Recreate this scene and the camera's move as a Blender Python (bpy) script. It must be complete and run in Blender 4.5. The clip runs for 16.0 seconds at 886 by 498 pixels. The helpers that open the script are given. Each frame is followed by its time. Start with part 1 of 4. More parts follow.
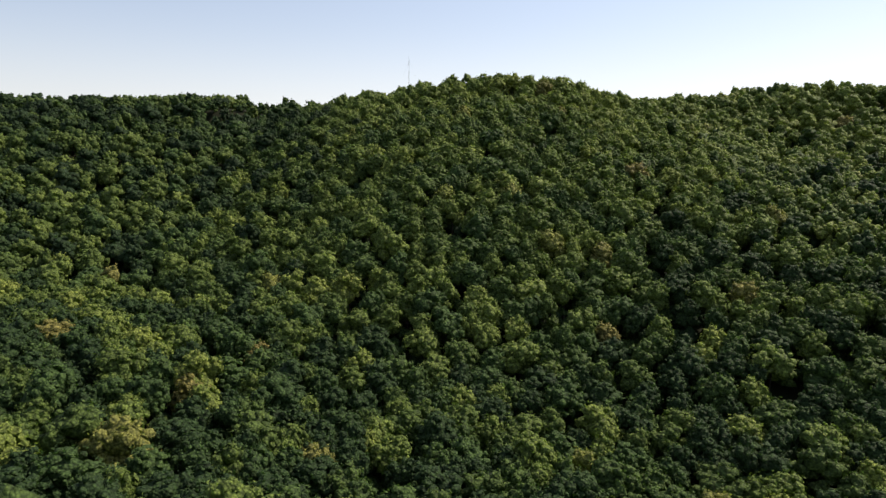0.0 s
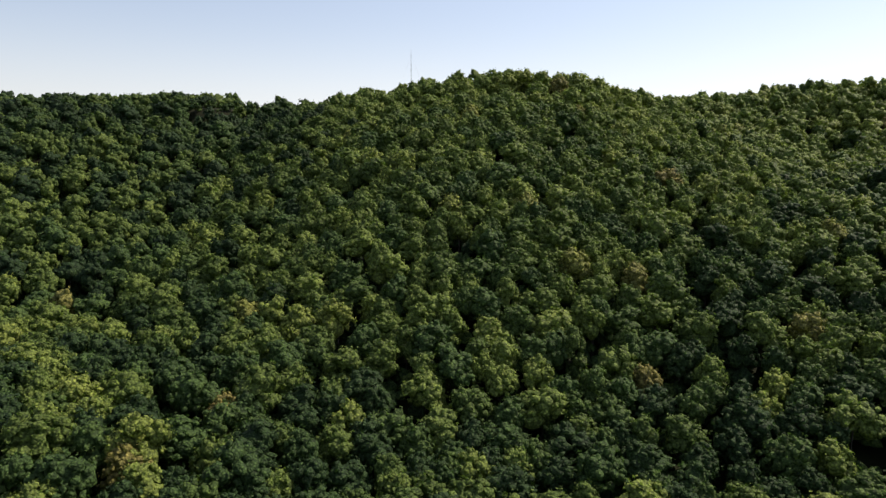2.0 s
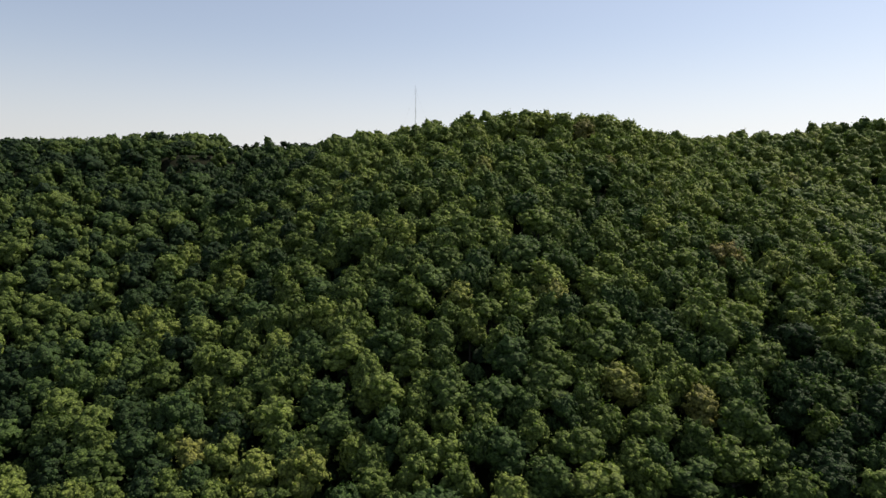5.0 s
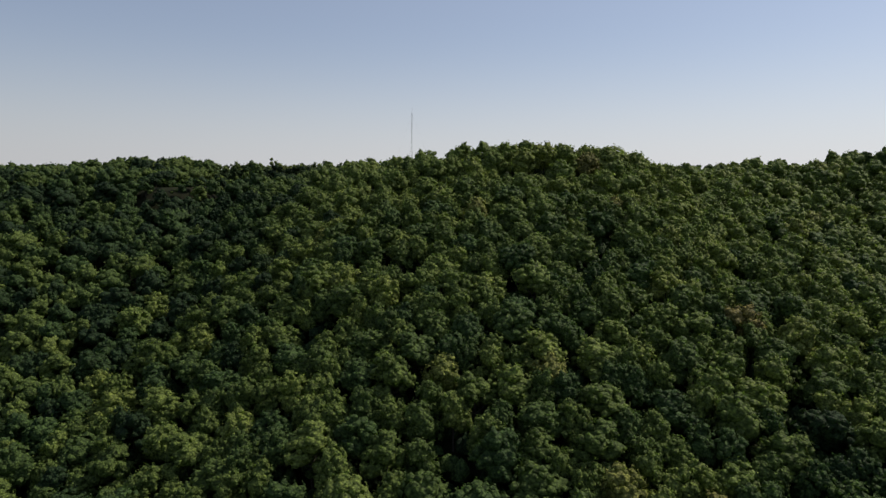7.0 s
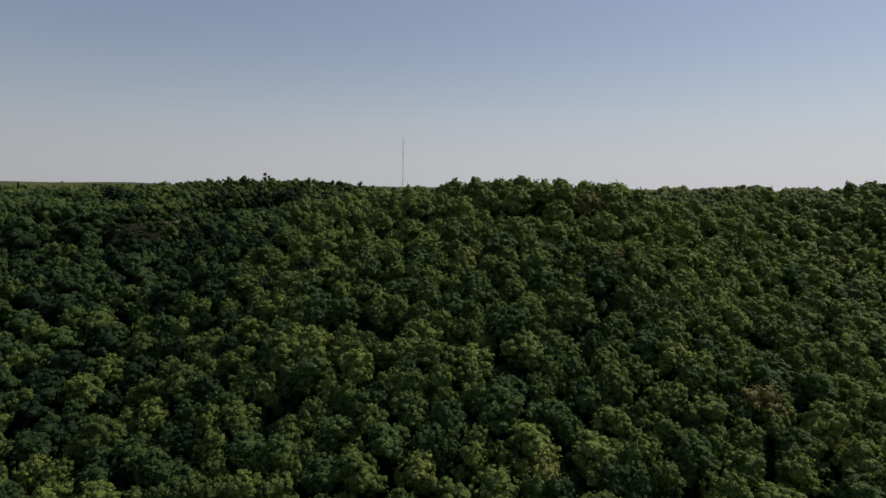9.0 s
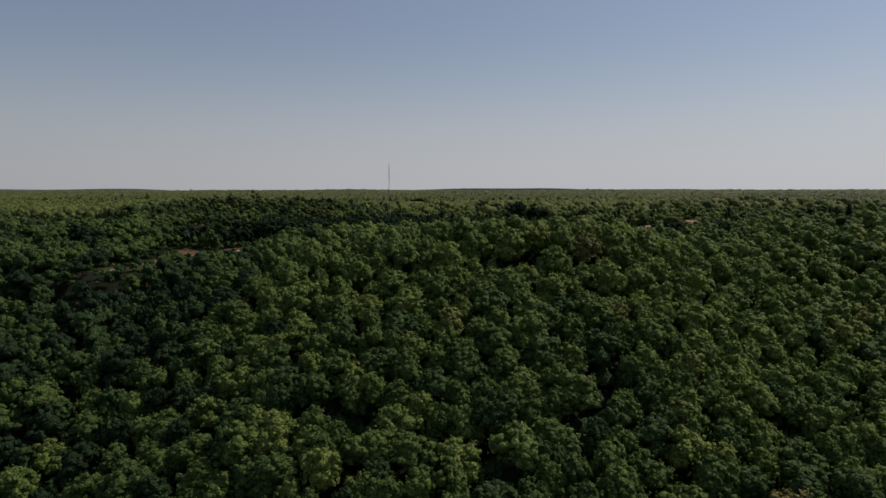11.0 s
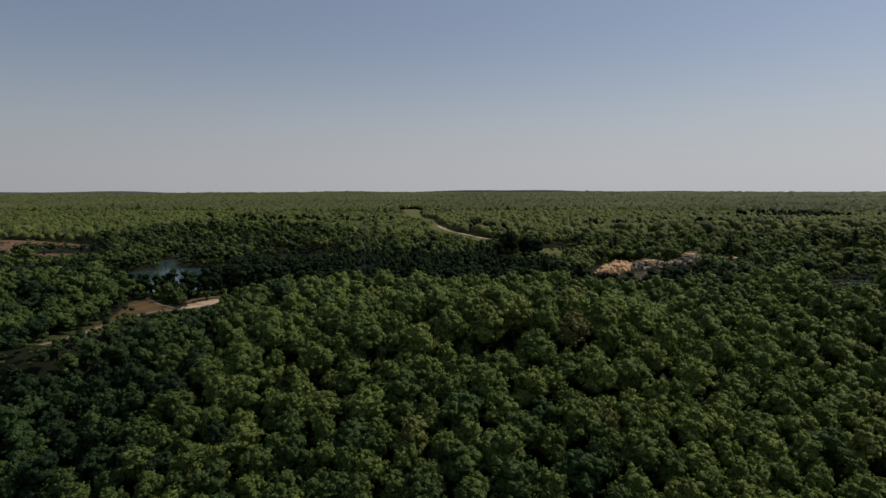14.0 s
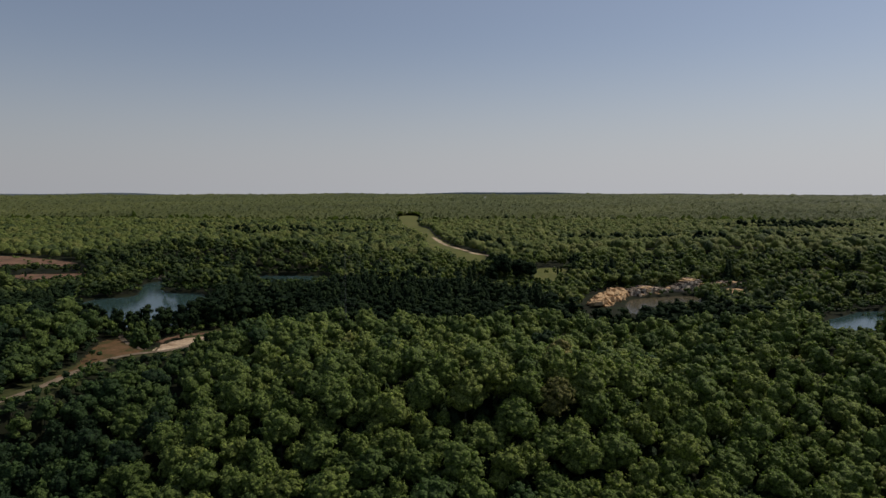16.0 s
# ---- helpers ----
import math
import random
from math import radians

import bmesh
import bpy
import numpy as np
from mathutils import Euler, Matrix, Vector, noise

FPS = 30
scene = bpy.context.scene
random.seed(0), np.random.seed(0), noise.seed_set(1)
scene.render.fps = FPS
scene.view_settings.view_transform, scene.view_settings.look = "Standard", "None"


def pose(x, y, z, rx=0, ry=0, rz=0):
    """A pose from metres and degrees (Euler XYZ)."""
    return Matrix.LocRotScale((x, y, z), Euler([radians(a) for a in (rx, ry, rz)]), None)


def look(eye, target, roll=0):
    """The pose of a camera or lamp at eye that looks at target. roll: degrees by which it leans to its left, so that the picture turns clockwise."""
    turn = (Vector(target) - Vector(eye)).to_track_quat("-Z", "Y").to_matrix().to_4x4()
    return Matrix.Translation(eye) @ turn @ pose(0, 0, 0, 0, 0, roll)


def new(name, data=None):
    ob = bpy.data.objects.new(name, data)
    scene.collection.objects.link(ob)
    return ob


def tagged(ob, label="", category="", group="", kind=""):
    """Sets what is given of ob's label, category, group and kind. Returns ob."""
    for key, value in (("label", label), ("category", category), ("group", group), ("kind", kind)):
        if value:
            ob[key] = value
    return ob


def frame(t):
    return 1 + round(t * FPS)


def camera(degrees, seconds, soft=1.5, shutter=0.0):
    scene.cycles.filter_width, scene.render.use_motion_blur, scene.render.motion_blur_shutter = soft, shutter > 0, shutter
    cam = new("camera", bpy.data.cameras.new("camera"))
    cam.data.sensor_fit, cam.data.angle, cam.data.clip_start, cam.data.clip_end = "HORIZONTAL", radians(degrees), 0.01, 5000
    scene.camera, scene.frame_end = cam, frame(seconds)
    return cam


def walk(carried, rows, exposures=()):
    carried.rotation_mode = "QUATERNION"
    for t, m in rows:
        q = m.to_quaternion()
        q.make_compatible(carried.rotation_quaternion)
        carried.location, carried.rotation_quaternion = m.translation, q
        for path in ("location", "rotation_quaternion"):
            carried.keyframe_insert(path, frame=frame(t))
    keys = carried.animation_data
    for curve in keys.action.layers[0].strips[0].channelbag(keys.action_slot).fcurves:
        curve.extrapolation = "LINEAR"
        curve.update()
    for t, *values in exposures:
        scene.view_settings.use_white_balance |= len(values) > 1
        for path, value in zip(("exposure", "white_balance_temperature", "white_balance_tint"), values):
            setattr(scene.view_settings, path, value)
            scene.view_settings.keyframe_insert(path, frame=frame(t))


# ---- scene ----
import collections

cam = camera(68.6, 16.0, soft=1.5)
PATH = [
    (0, (0.032, -0.016, 100.003), (0.044, 1.968, 99.748), 0.5),
    (0.5, (-0.08, 7.227, 100.416), (-0.071, 9.211, 100.162), 0.5),
    (1, (-0.11, 14.346, 100.927), (-0.105, 16.33, 100.673), 0.5),
    (1.5, (-0.198, 21.663, 101.393), (-0.196, 23.646, 101.139), 0.5),
    (2, (-0.269, 29.117, 101.89), (-0.269, 31.101, 101.636), 0.5),
    (2.5, (-0.261, 36.33, 102.048), (-0.263, 38.314, 101.798), 0.4),
    (3, (-0.129, 43.36, 102.986), (-0.136, 45.345, 102.744), 0.3),
    (3.5, (-0.314, 50.866, 106.513), (-0.325, 52.853, 106.278), 0.4),
    (4, (-0.642, 58.249, 110.102), (-0.657, 60.236, 109.878), 0.4),
    (4.2, (-0.567, 60.928, 111.508), (-0.585, 62.916, 111.291), 0.4),
    (6.3, (3.181, 82.492, 124.624), (3.135, 84.482, 124.433), 0.5),
    (6.5, (3.761, 84.293, 125.892), (3.713, 86.283, 125.702), 0.6),
    (7, (5.368, 88.738, 129.11), (5.315, 90.729, 128.922), 0.6),
    (7.5, (6.938, 93.303, 132.484), (6.88, 95.294, 132.301), 0.7),
    (8, (8.266, 97.917, 135.822), (8.203, 99.907, 135.642), 0.7),
    (8.5, (9.047, 102.753, 139.106), (8.985, 104.744, 138.926), 0.7),
    (9, (9.92, 108.138, 142.568), (9.856, 110.129, 142.385), 0.7),
    (9.2, (10.263, 110.401, 143.951), (10.198, 112.392, 143.77), 0.8),
    (11.3, (14.365, 133.024, 158.246), (14.301, 135.014, 158.063), -0.1),
    (11.5, (14.821, 134.919, 159.594), (14.757, 136.909, 159.41), -0.0),
    (12, (15.967, 139.347, 163.021), (15.902, 141.337, 162.837), -0.1),
    (12.5, (17.09, 143.249, 166.45), (17.026, 145.24, 166.266), -0.1),
    (13, (18.53, 146.922, 169.886), (18.466, 148.912, 169.701), -0.2),
    (13.5, (19.931, 150.308, 173.325), (19.867, 152.298, 173.14), -0.2),
    (14, (21.525, 153.516, 176.797), (21.46, 155.506, 176.612), -0.1),
    (14.5, (23.149, 156.662, 180.432), (23.084, 158.652, 180.246), -0.1),
    (15, (24.796, 159.903, 184.058), (24.729, 161.893, 183.873), -0.1),
    (15.5, (26.404, 163.358, 187.723), (26.336, 165.348, 187.537), -0.1),
    (16, (27.791, 167.178, 191.312), (27.723, 169.168, 191.127), -0.0),
]
walk(cam, [(t, look(eye, target, roll)) for t, eye, target, roll in PATH],
     exposures=[(0.0, 0.46, 7000, 14), (2.6, 0.44, 6980, 14), (4.2, 0.32, 6960, 14), (6.3, -0.10, 6640, 14), (7.0, -0.26, 6580, 14), (9.0, -0.58, 6500, 14), (12.5, -0.78, 6460, 14), (16.0, -0.78, 6460, 14)])

# ---- light ----
SUN_AZ, SUN_EL = 62.0, 50.0          # degrees clockwise from ahead (+y), and above the horizon
world = bpy.data.worlds.new("sky")
scene.world = world
world.use_nodes = True
wn, wl = world.node_tree.nodes, world.node_tree.links
sky = wn.new("ShaderNodeTexSky")
sky.sky_type = "NISHITA"
sky.sun_disc = False
sky.sun_elevation, sky.sun_rotation = radians(SUN_EL), radians(SUN_AZ)
sky.air_density, sky.dust_density, sky.ozone_density, sky.altitude = 1.0, 1.0, 3.0, 200
# Summer haze: the sky pales towards the horizon, all round.
way = wn.new("ShaderNodeTexCoord")
split = wn.new("ShaderNodeSeparateXYZ")
wl.new(way.outputs["Generated"], split.inputs[0])
haze = wn.new("ShaderNodeMapRange")
haze.interpolation_type = "SMOOTHERSTEP"
haze.inputs[1].default_value, haze.inputs[2].default_value = -0.06, 0.27
haze.inputs[3].default_value, haze.inputs[4].default_value = 0.95, 0.27
wl.new(split.outputs[2], haze.inputs[0])
veil = wn.new("ShaderNodeMix")
veil.data_type = "RGBA"
# The haze is brighter on the sun's side.
toward = wn.new("ShaderNodeVectorMath")
toward.operation = "DOT_PRODUCT"
wl.new(way.outputs["Generated"], toward.inputs[0])
toward.inputs[1].default_value = (math.sin(radians(SUN_AZ)), math.cos(radians(SUN_AZ)), 0)
glow = wn.new("ShaderNodeMath")
glow.operation = "MULTIPLY_ADD"
glow.inputs[1].default_value, glow.inputs[2].default_value = 0.31, 0.96
wl.new(toward.outputs["Value"], glow.inputs[0])
white = wn.new("ShaderNodeVectorMath")
white.operation = "SCALE"
white.inputs[0].default_value = (5.68, 5.92, 6.14)
wl.new(glow.outputs[0], white.inputs["Scale"])
wl.new(white.outputs[0], veil.inputs[7])
wl.new(haze.outputs[0], veil.inputs[0])
wl.new(sky.outputs[0], veil.inputs[6])
wl.new(veil.outputs[2], wn["Background"].inputs[0])
wn["Background"].inputs[1].default_value = 0.117
sun = new("sun", bpy.data.lights.new("sun", "SUN"))
sun.data.energy, sun.data.angle, sun.data.color = 4.8, radians(0.6), (1.0, 0.93, 0.81)
az, el = radians(SUN_AZ), radians(SUN_EL)
sun.matrix_world = look((0, 0, 400), (-math.sin(az) * math.cos(el), -math.cos(az) * math.cos(el), 400 - math.sin(el)))


# ---- materials ----
def material(name, rough=0.8, spec=0.3):
    m = bpy.data.materials.new(name)
    m.use_nodes = True
    n, l = m.node_tree.nodes, m.node_tree.links
    b = n["Principled BSDF"]
    b.inputs["Roughness"].default_value = rough
    b.inputs["Specular IOR Level"].default_value = spec
    return m, n, l, b


def ramp(n, stops, mode="LINEAR"):
    r = n.new("ShaderNodeValToRGB")
    r.color_ramp.interpolation = mode
    while len(r.color_ramp.elements) < len(stops):
        r.color_ramp.elements.new(0.5)
    for e, (p, c) in zip(r.color_ramp.elements, stops):
        e.position, e.color = p, (*c, 1)
    return r


def noise_node(n, l, scale, detail=3.0, where="Object"):
    c = n.new("ShaderNodeTexCoord")
    t = n.new("ShaderNodeTexNoise")
    t.inputs["Scale"].default_value, t.inputs["Detail"].default_value = scale, detail
    l.new(c.outputs[where], t.inputs["Vector"])
    return t


def mixed(n, l, a, b, fac, mode="MIX"):
    m = n.new("ShaderNodeMix")
    m.data_type, m.blend_type = "RGBA", mode
    for socket, value in ((m.inputs[0], fac), (m.inputs[6], a), (m.inputs[7], b)):
        if hasattr(value, "is_output"):
            l.new(value, socket)
        else:
            socket.default_value = value if isinstance(value, float) else (*value, 1)
    return m.outputs[2]


def foliage(name, stops, thin=0.40, rough=0.6, spec=0.12):
    """Leaves: one colour for each tree out of its species' range, with clumps lighter and darker, shade painted between
    sprigs, and light that comes through.
    """
    m, n, l, b = material(name, rough, spec)
    a = n.new("ShaderNodeAttribute")
    a.attribute_name = "tint"
    lone = n.new("ShaderNodeAttribute")
    lone.attribute_name = "lone"
    o = n.new("ShaderNodeObjectInfo")
    mul = n.new("ShaderNodeMath")
    mul.operation = "MULTIPLY"
    l.new(lone.outputs["Fac"], mul.inputs[0])
    l.new(o.outputs["Random"], mul.inputs[1])
    fr = n.new("ShaderNodeMath")
    fr.operation = "ADD"
    l.new(a.outputs["Fac"], fr.inputs[0])
    l.new(mul.outputs[0], fr.inputs[1])
    r = ramp(n, stops)
    l.new(fr.outputs[0], r.inputs[0])
    g = n.new("ShaderNodeNewGeometry")
    v = ramp(n, [(0.0, (0.84, 0.85, 0.84)), (0.5, (1.0, 1.0, 1.0)), (1.0, (1.18, 1.16, 1.12))])
    l.new(g.outputs["Random Per Island"], v.inputs[0])
    col = mixed(n, l, r.outputs[0], v.outputs[0], 1.0, "MULTIPLY")
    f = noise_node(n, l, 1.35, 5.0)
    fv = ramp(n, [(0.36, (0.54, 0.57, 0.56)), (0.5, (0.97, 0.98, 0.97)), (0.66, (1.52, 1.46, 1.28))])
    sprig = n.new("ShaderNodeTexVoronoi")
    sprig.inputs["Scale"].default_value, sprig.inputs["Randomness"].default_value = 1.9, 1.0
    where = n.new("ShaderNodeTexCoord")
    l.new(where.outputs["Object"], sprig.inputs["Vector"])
    # Light sprig tips and shaded gaps between them, painted into the colour.
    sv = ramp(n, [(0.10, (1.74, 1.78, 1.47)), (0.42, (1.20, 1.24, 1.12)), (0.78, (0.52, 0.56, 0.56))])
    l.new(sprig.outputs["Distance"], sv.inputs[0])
    rise = n.new("ShaderNodeMath")
    rise.operation = "MULTIPLY_ADD"
    rise.inputs[1].default_value = -0.9
    l.new(sprig.outputs["Distance"], rise.inputs[0])
    l.new(f.outputs[0], rise.inputs[2])
    bn = n.new("ShaderNodeBump")
    bn.inputs["Strength"].default_value, bn.inputs["Distance"].default_value = 1.0, 0.34
    l.new(rise.outputs[0], bn.inputs["Height"])
    l.new(bn.outputs[0], b.inputs["Normal"])
    l.new(f.outputs[0], fv.inputs[0])
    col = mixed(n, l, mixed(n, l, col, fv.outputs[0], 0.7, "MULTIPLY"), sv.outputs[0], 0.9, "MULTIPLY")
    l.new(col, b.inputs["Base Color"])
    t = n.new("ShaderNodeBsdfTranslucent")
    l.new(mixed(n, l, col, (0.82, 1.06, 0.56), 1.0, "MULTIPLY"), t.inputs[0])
    s = n.new("ShaderNodeMixShader")
    s.inputs[0].default_value = thin
    l.new(b.outputs[0], s.inputs[1])
    l.new(t.outputs[0], s.inputs[2])
    l.new(s.outputs[0], n["Material Output"].inputs[0])
    return m


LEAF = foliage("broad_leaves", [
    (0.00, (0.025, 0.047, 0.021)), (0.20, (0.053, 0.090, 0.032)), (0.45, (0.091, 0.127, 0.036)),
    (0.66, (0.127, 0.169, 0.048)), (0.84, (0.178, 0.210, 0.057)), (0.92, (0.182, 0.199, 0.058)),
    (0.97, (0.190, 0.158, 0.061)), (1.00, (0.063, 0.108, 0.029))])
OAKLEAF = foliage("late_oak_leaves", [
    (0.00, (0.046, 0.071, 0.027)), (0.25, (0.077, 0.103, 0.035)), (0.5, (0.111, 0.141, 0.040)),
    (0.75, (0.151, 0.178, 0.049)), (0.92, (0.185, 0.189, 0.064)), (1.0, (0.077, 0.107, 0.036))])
# Woods all round and far off: distance haze put into paler, olive leaf colours.
FARLEAF = foliage("haze_toned_leaves", [
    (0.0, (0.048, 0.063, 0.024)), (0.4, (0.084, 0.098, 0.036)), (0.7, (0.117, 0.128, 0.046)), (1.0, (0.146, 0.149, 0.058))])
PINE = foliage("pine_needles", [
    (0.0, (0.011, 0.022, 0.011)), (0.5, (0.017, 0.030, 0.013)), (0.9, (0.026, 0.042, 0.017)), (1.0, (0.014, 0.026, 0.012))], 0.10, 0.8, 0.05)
# Near-black so that gaps between crowns read as shade, put into the colour.
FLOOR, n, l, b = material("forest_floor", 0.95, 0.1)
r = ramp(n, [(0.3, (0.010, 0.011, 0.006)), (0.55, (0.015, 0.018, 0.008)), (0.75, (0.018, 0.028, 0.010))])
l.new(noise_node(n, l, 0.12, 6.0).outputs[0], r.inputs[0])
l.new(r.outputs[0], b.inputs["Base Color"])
BARK, n, l, b = material("bark", 0.9, 0.2)
r = ramp(n, [(0.3, (0.035, 0.030, 0.024)), (0.7, (0.085, 0.075, 0.062))])
l.new(noise_node(n, l, 3.0, 5.0).outputs[0], r.inputs[0])
l.new(r.outputs[0], b.inputs["Base Color"])


def earth(name, stops, scale, bump=0.3, rough=0.95):
    m, n, l, b = material(name, rough, 0.15)
    t, t2 = noise_node(n, l, scale, 6.0), noise_node(n, l, scale * 9, 4.0)
    r = ramp(n, stops)
    l.new(mixed(n, l, t.outputs[0], t2.outputs[0], 0.35), r.inputs[0])
    l.new(r.outputs[0], b.inputs["Base Color"])
    bn = n.new("ShaderNodeBump")
    bn.inputs["Strength"].default_value, bn.inputs["Distance"].default_value = bump, 0.3
    l.new(t2.outputs[0], bn.inputs["Height"])
    l.new(bn.outputs[0], b.inputs["Normal"])
    return m


SAND = earth("pale_sand", [(0.36, (0.20, 0.13, 0.075)), (0.5, (0.42, 0.31, 0.20)), (0.64, (0.60, 0.48, 0.34))], 0.12)
GRAVEL = earth("gravel_road", [(0.3, (0.11, 0.085, 0.055)), (0.55, (0.20, 0.155, 0.105)), (0.75, (0.29, 0.23, 0.155))], 0.25)
MEADOW = earth("dry_meadow", [(0.34, (0.030, 0.038, 0.012)), (0.44, (0.070, 0.056, 0.020)), (0.53, (0.115, 0.066, 0.030)), (0.68, (0.165, 0.098, 0.050))], 0.14)
GRASS = earth("mown_grass", [(0.3, (0.066, 0.076, 0.018)), (0.5, (0.104, 0.110, 0.028)), (0.7, (0.150, 0.140, 0.045))], 0.035)
VERGE = earth("rough_grass", [(0.34, (0.022, 0.030, 0.010)), (0.5, (0.044, 0.050, 0.016)), (0.68, (0.075, 0.070, 0.026))], 0.2)
REDEARTH = earth("red_earth", [(0.3, (0.060, 0.045, 0.026)), (0.5, (0.150, 0.085, 0.052)), (0.7, (0.25, 0.155, 0.10))], 0.07)
ROCK = earth("quarry_rock", [(0.40, (0.040, 0.034, 0.026)), (0.50, (0.17, 0.125, 0.085)), (0.58, (0.50, 0.43, 0.34)), (0.75, (0.50, 0.38, 0.26))], 0.3, 0.8, 0.85)
TAN = earth("tan_rock", [(0.28, (0.19, 0.105, 0.05)), (0.5, (0.50, 0.33, 0.17)), (0.75, (0.68, 0.50, 0.31))], 0.25, 0.8, 0.85)
STEEL, n, l, b = material("galvanised_steel", 0.5, 0.4)
b.inputs["Metallic"].default_value = 0.2
b.inputs["Base Color"].default_value = (0.10, 0.102, 0.105, 1)
WATER, n, l, b = material("pond_water", 0.16, 0.35)
b.inputs["Base Color"].default_value = (0.030, 0.060, 0.058, 1)
bn = n.new("ShaderNodeBump")
bn.inputs["Strength"].default_value, bn.inputs["Distance"].default_value = 0.12, 0.08
l.new(noise_node(n, l, 0.9, 3.0).outputs[0], bn.inputs["Height"])
l.new(bn.outputs[0], b.inputs["Normal"])
SILT, n, l, b = material("silty_water", 0.22, 0.2)
b.inputs["Base Color"].default_value = (0.075, 0.064, 0.036, 1)
WHITE, n, l, b = material("white_paint", 0.6, 0.3)
b.inputs["Base Color"].default_value = (0.75, 0.74, 0.72, 1)
SLATE, n, l, b = material("grey_roof", 0.7, 0.3)
b.inputs["Base Color"].default_value = (0.55, 0.55, 0.55, 1)

# ---- the lie of the land ----
LEVEL, TALL = 128.0, 13.6            # the plateau, and a usual tree
SWELLS_X, SWELLS_Y = np.arange(-225, 226, 75.0), np.arange(70, 449, 63.0)
SWELLS = np.array([
                   [0.0, 0.0, -0.1, -0.3, -1.2, -4.0, -1.1],
                   [0.9, 0.8, -5.9, -6.5, 0.2, -2.1, 1.3],
                   [10.8, 4.4, -15.3, -8.3, -5.1, -7.0, 1.0],
                   [10.3, -12.7, 0.5, 5.9, 5.4, 1.9, 0.9],
                   [-2.8, -8.3, -5.8, -0.7, 6.2, -5.4, 0.4],
                   [-0.4, 0.8, 1.5, -3.5, -10.8, -0.4, 2.9],
                   [-0.0, 0.0, -0.0, -0.1, 1.4, 7.7, 1.9]])
KNOLLS = [(-170, 718, 125, 46, 14.0), (300, 768, 190, 50, 13.0), (-100, 450, 60, 26, 2.5), (32, 345, 34, 30, 3.2), (70, 346, 28, 26, 3.0), (186, 392, 40, 30, 2.0), (-150, 415, 75, 40, 5.4), (-60, 392, 40, 28, 4.6), (-76, 266, 14, 18, -4.0), (28, 320, 16, 12, -2.5), (-24, 205, 18, 14, 3.0), (135, 380, 40, 30, 3.0)]


def smooth(a, b, v):
    u = np.clip((v - a) / (b - a), 0, 1)
    return u * u * (3 - 2 * u)


def canopy(x, y):
    """The height of the treetops, from which the ground follows."""
    x, y = np.asarray(x, float), np.asarray(y, float)
    z = 48 + 92 * np.clip((y - 90) / 260, 0, 1)
    for i, cx in enumerate(SWELLS_X):
        for j, cy in enumerate(SWELLS_Y):
            z = z + SWELLS[i, j] * np.exp(-((x - cx) / 62) ** 2 - ((y - cy) / 52) ** 2)
    for cx, cy, wx, wy, up in KNOLLS:
        z = z + up * np.exp(-((x - cx) / wx) ** 2 - ((y - cy) / wy) ** 2)
    far = np.hypot(x, y - 150)
    z = z + smooth(450, 1200, far) * (2.0 * np.sin(x / 310 + 1) * np.sin(y / 420) + 1.5 * np.sin(x / 140 + y / 230))
    return z + smooth(1800, 4900, far) * 14


# The open places on the plateau, as closed outlines.
PONDS = {
    "north_pond": [(-189, 537), (-172, 552), (-190, 600), (-176, 612), (-166, 570), (-130, 555), (-114, 535), (-106, 490), (-114, 463), (-140, 463), (-166, 484), (-186, 510)],
    "shaded_pond": [(-124, 640), (-84, 643), (-66, 622), (-72, 606), (-108, 604)],
    "quarry_pond": [(116, 512), (122, 540), (130, 550), (144, 556), (160, 562), (170, 556), (160, 532), (148, 512), (132, 498), (116, 500)],
    "east_pond": [(188, 462), (204, 486), (222, 501), (240, 514), (252, 510), (238, 486), (216, 456), (200, 440), (186, 442)],
}
OPEN = {
    "meadow": [(-109, 372), (-110, 386), (-114, 399), (-119, 413), (-123, 428), (-117, 431), (-106, 420), (-99, 413), (-100, 405), (-104, 399), (-106, 388), (-106, 374)],
    "sand_flat": [(-93, 411), (-95, 418), (-94, 427), (-90, 434), (-84, 438), (-82, 433), (-84, 427), (-85, 419), (-89, 412)],
    "cut_bank": [(-96, 424), (-97, 431), (-92, 439), (-85, 442), (-78, 449), (-79, 452), (-87, 446), (-95, 441), (-100, 431)],
    "long_field": [(-122, 1662), (-83, 1663), (-62, 1400), (-51, 1275), (-27, 1168), (-10, 1016), (15, 880), (36, 813), (46, 785), (50, 740), (44, 706), (26, 706), (8, 790), (-9, 854), (-28, 1016), (-59, 1127), (-89, 1346)],
    "heap_foot": [(86, 498), (98, 545), (120, 574), (130, 560), (118, 520), (114, 476), (94, 470)],
    "lawn": [(84, 682), (106, 682), (102, 640), (96, 600), (76, 600), (78, 640)],
    "red_clearing": [(-430, 765), (-377, 750), (-332, 726), (-300, 704), (-294, 683), (-330, 694), (-345, 672), (-318, 628), (-345, 640), (-420, 720)],
    "bare_patch": [(184, 566), (189, 577), (199, 582), (205, 575), (197, 564)],
    "red_bank": [(-300, 634), (-277, 637), (-255, 640), (-246, 617), (-272, 608), (-296, 618)],
}
ROAD = [(-111, 349), (-108, 363), (-107, 380), (-106, 393), (-104, 400), (-100, 406), (-94, 410), (-88, 414), (-84, 420), (-82, 430), (-79, 443), (-74, 453), (-68, 460), (-60, 464), (-50, 468)]
SPUR = [(-122, 442), (-119, 435), (-111, 425), (-105, 419), (-98, 414)]
TRACK = [(-15, 1016), (3, 911), (14, 872), (27, 834), (39, 796), (60, 772)]
CLIFF = [(112, 546), (124, 554), (136, 560), (150, 568), (164, 573), (181, 584), (196, 596), (208, 599), (239, 616), (263, 638), (295, 648), (310, 641), (340, 656), (372, 668)]


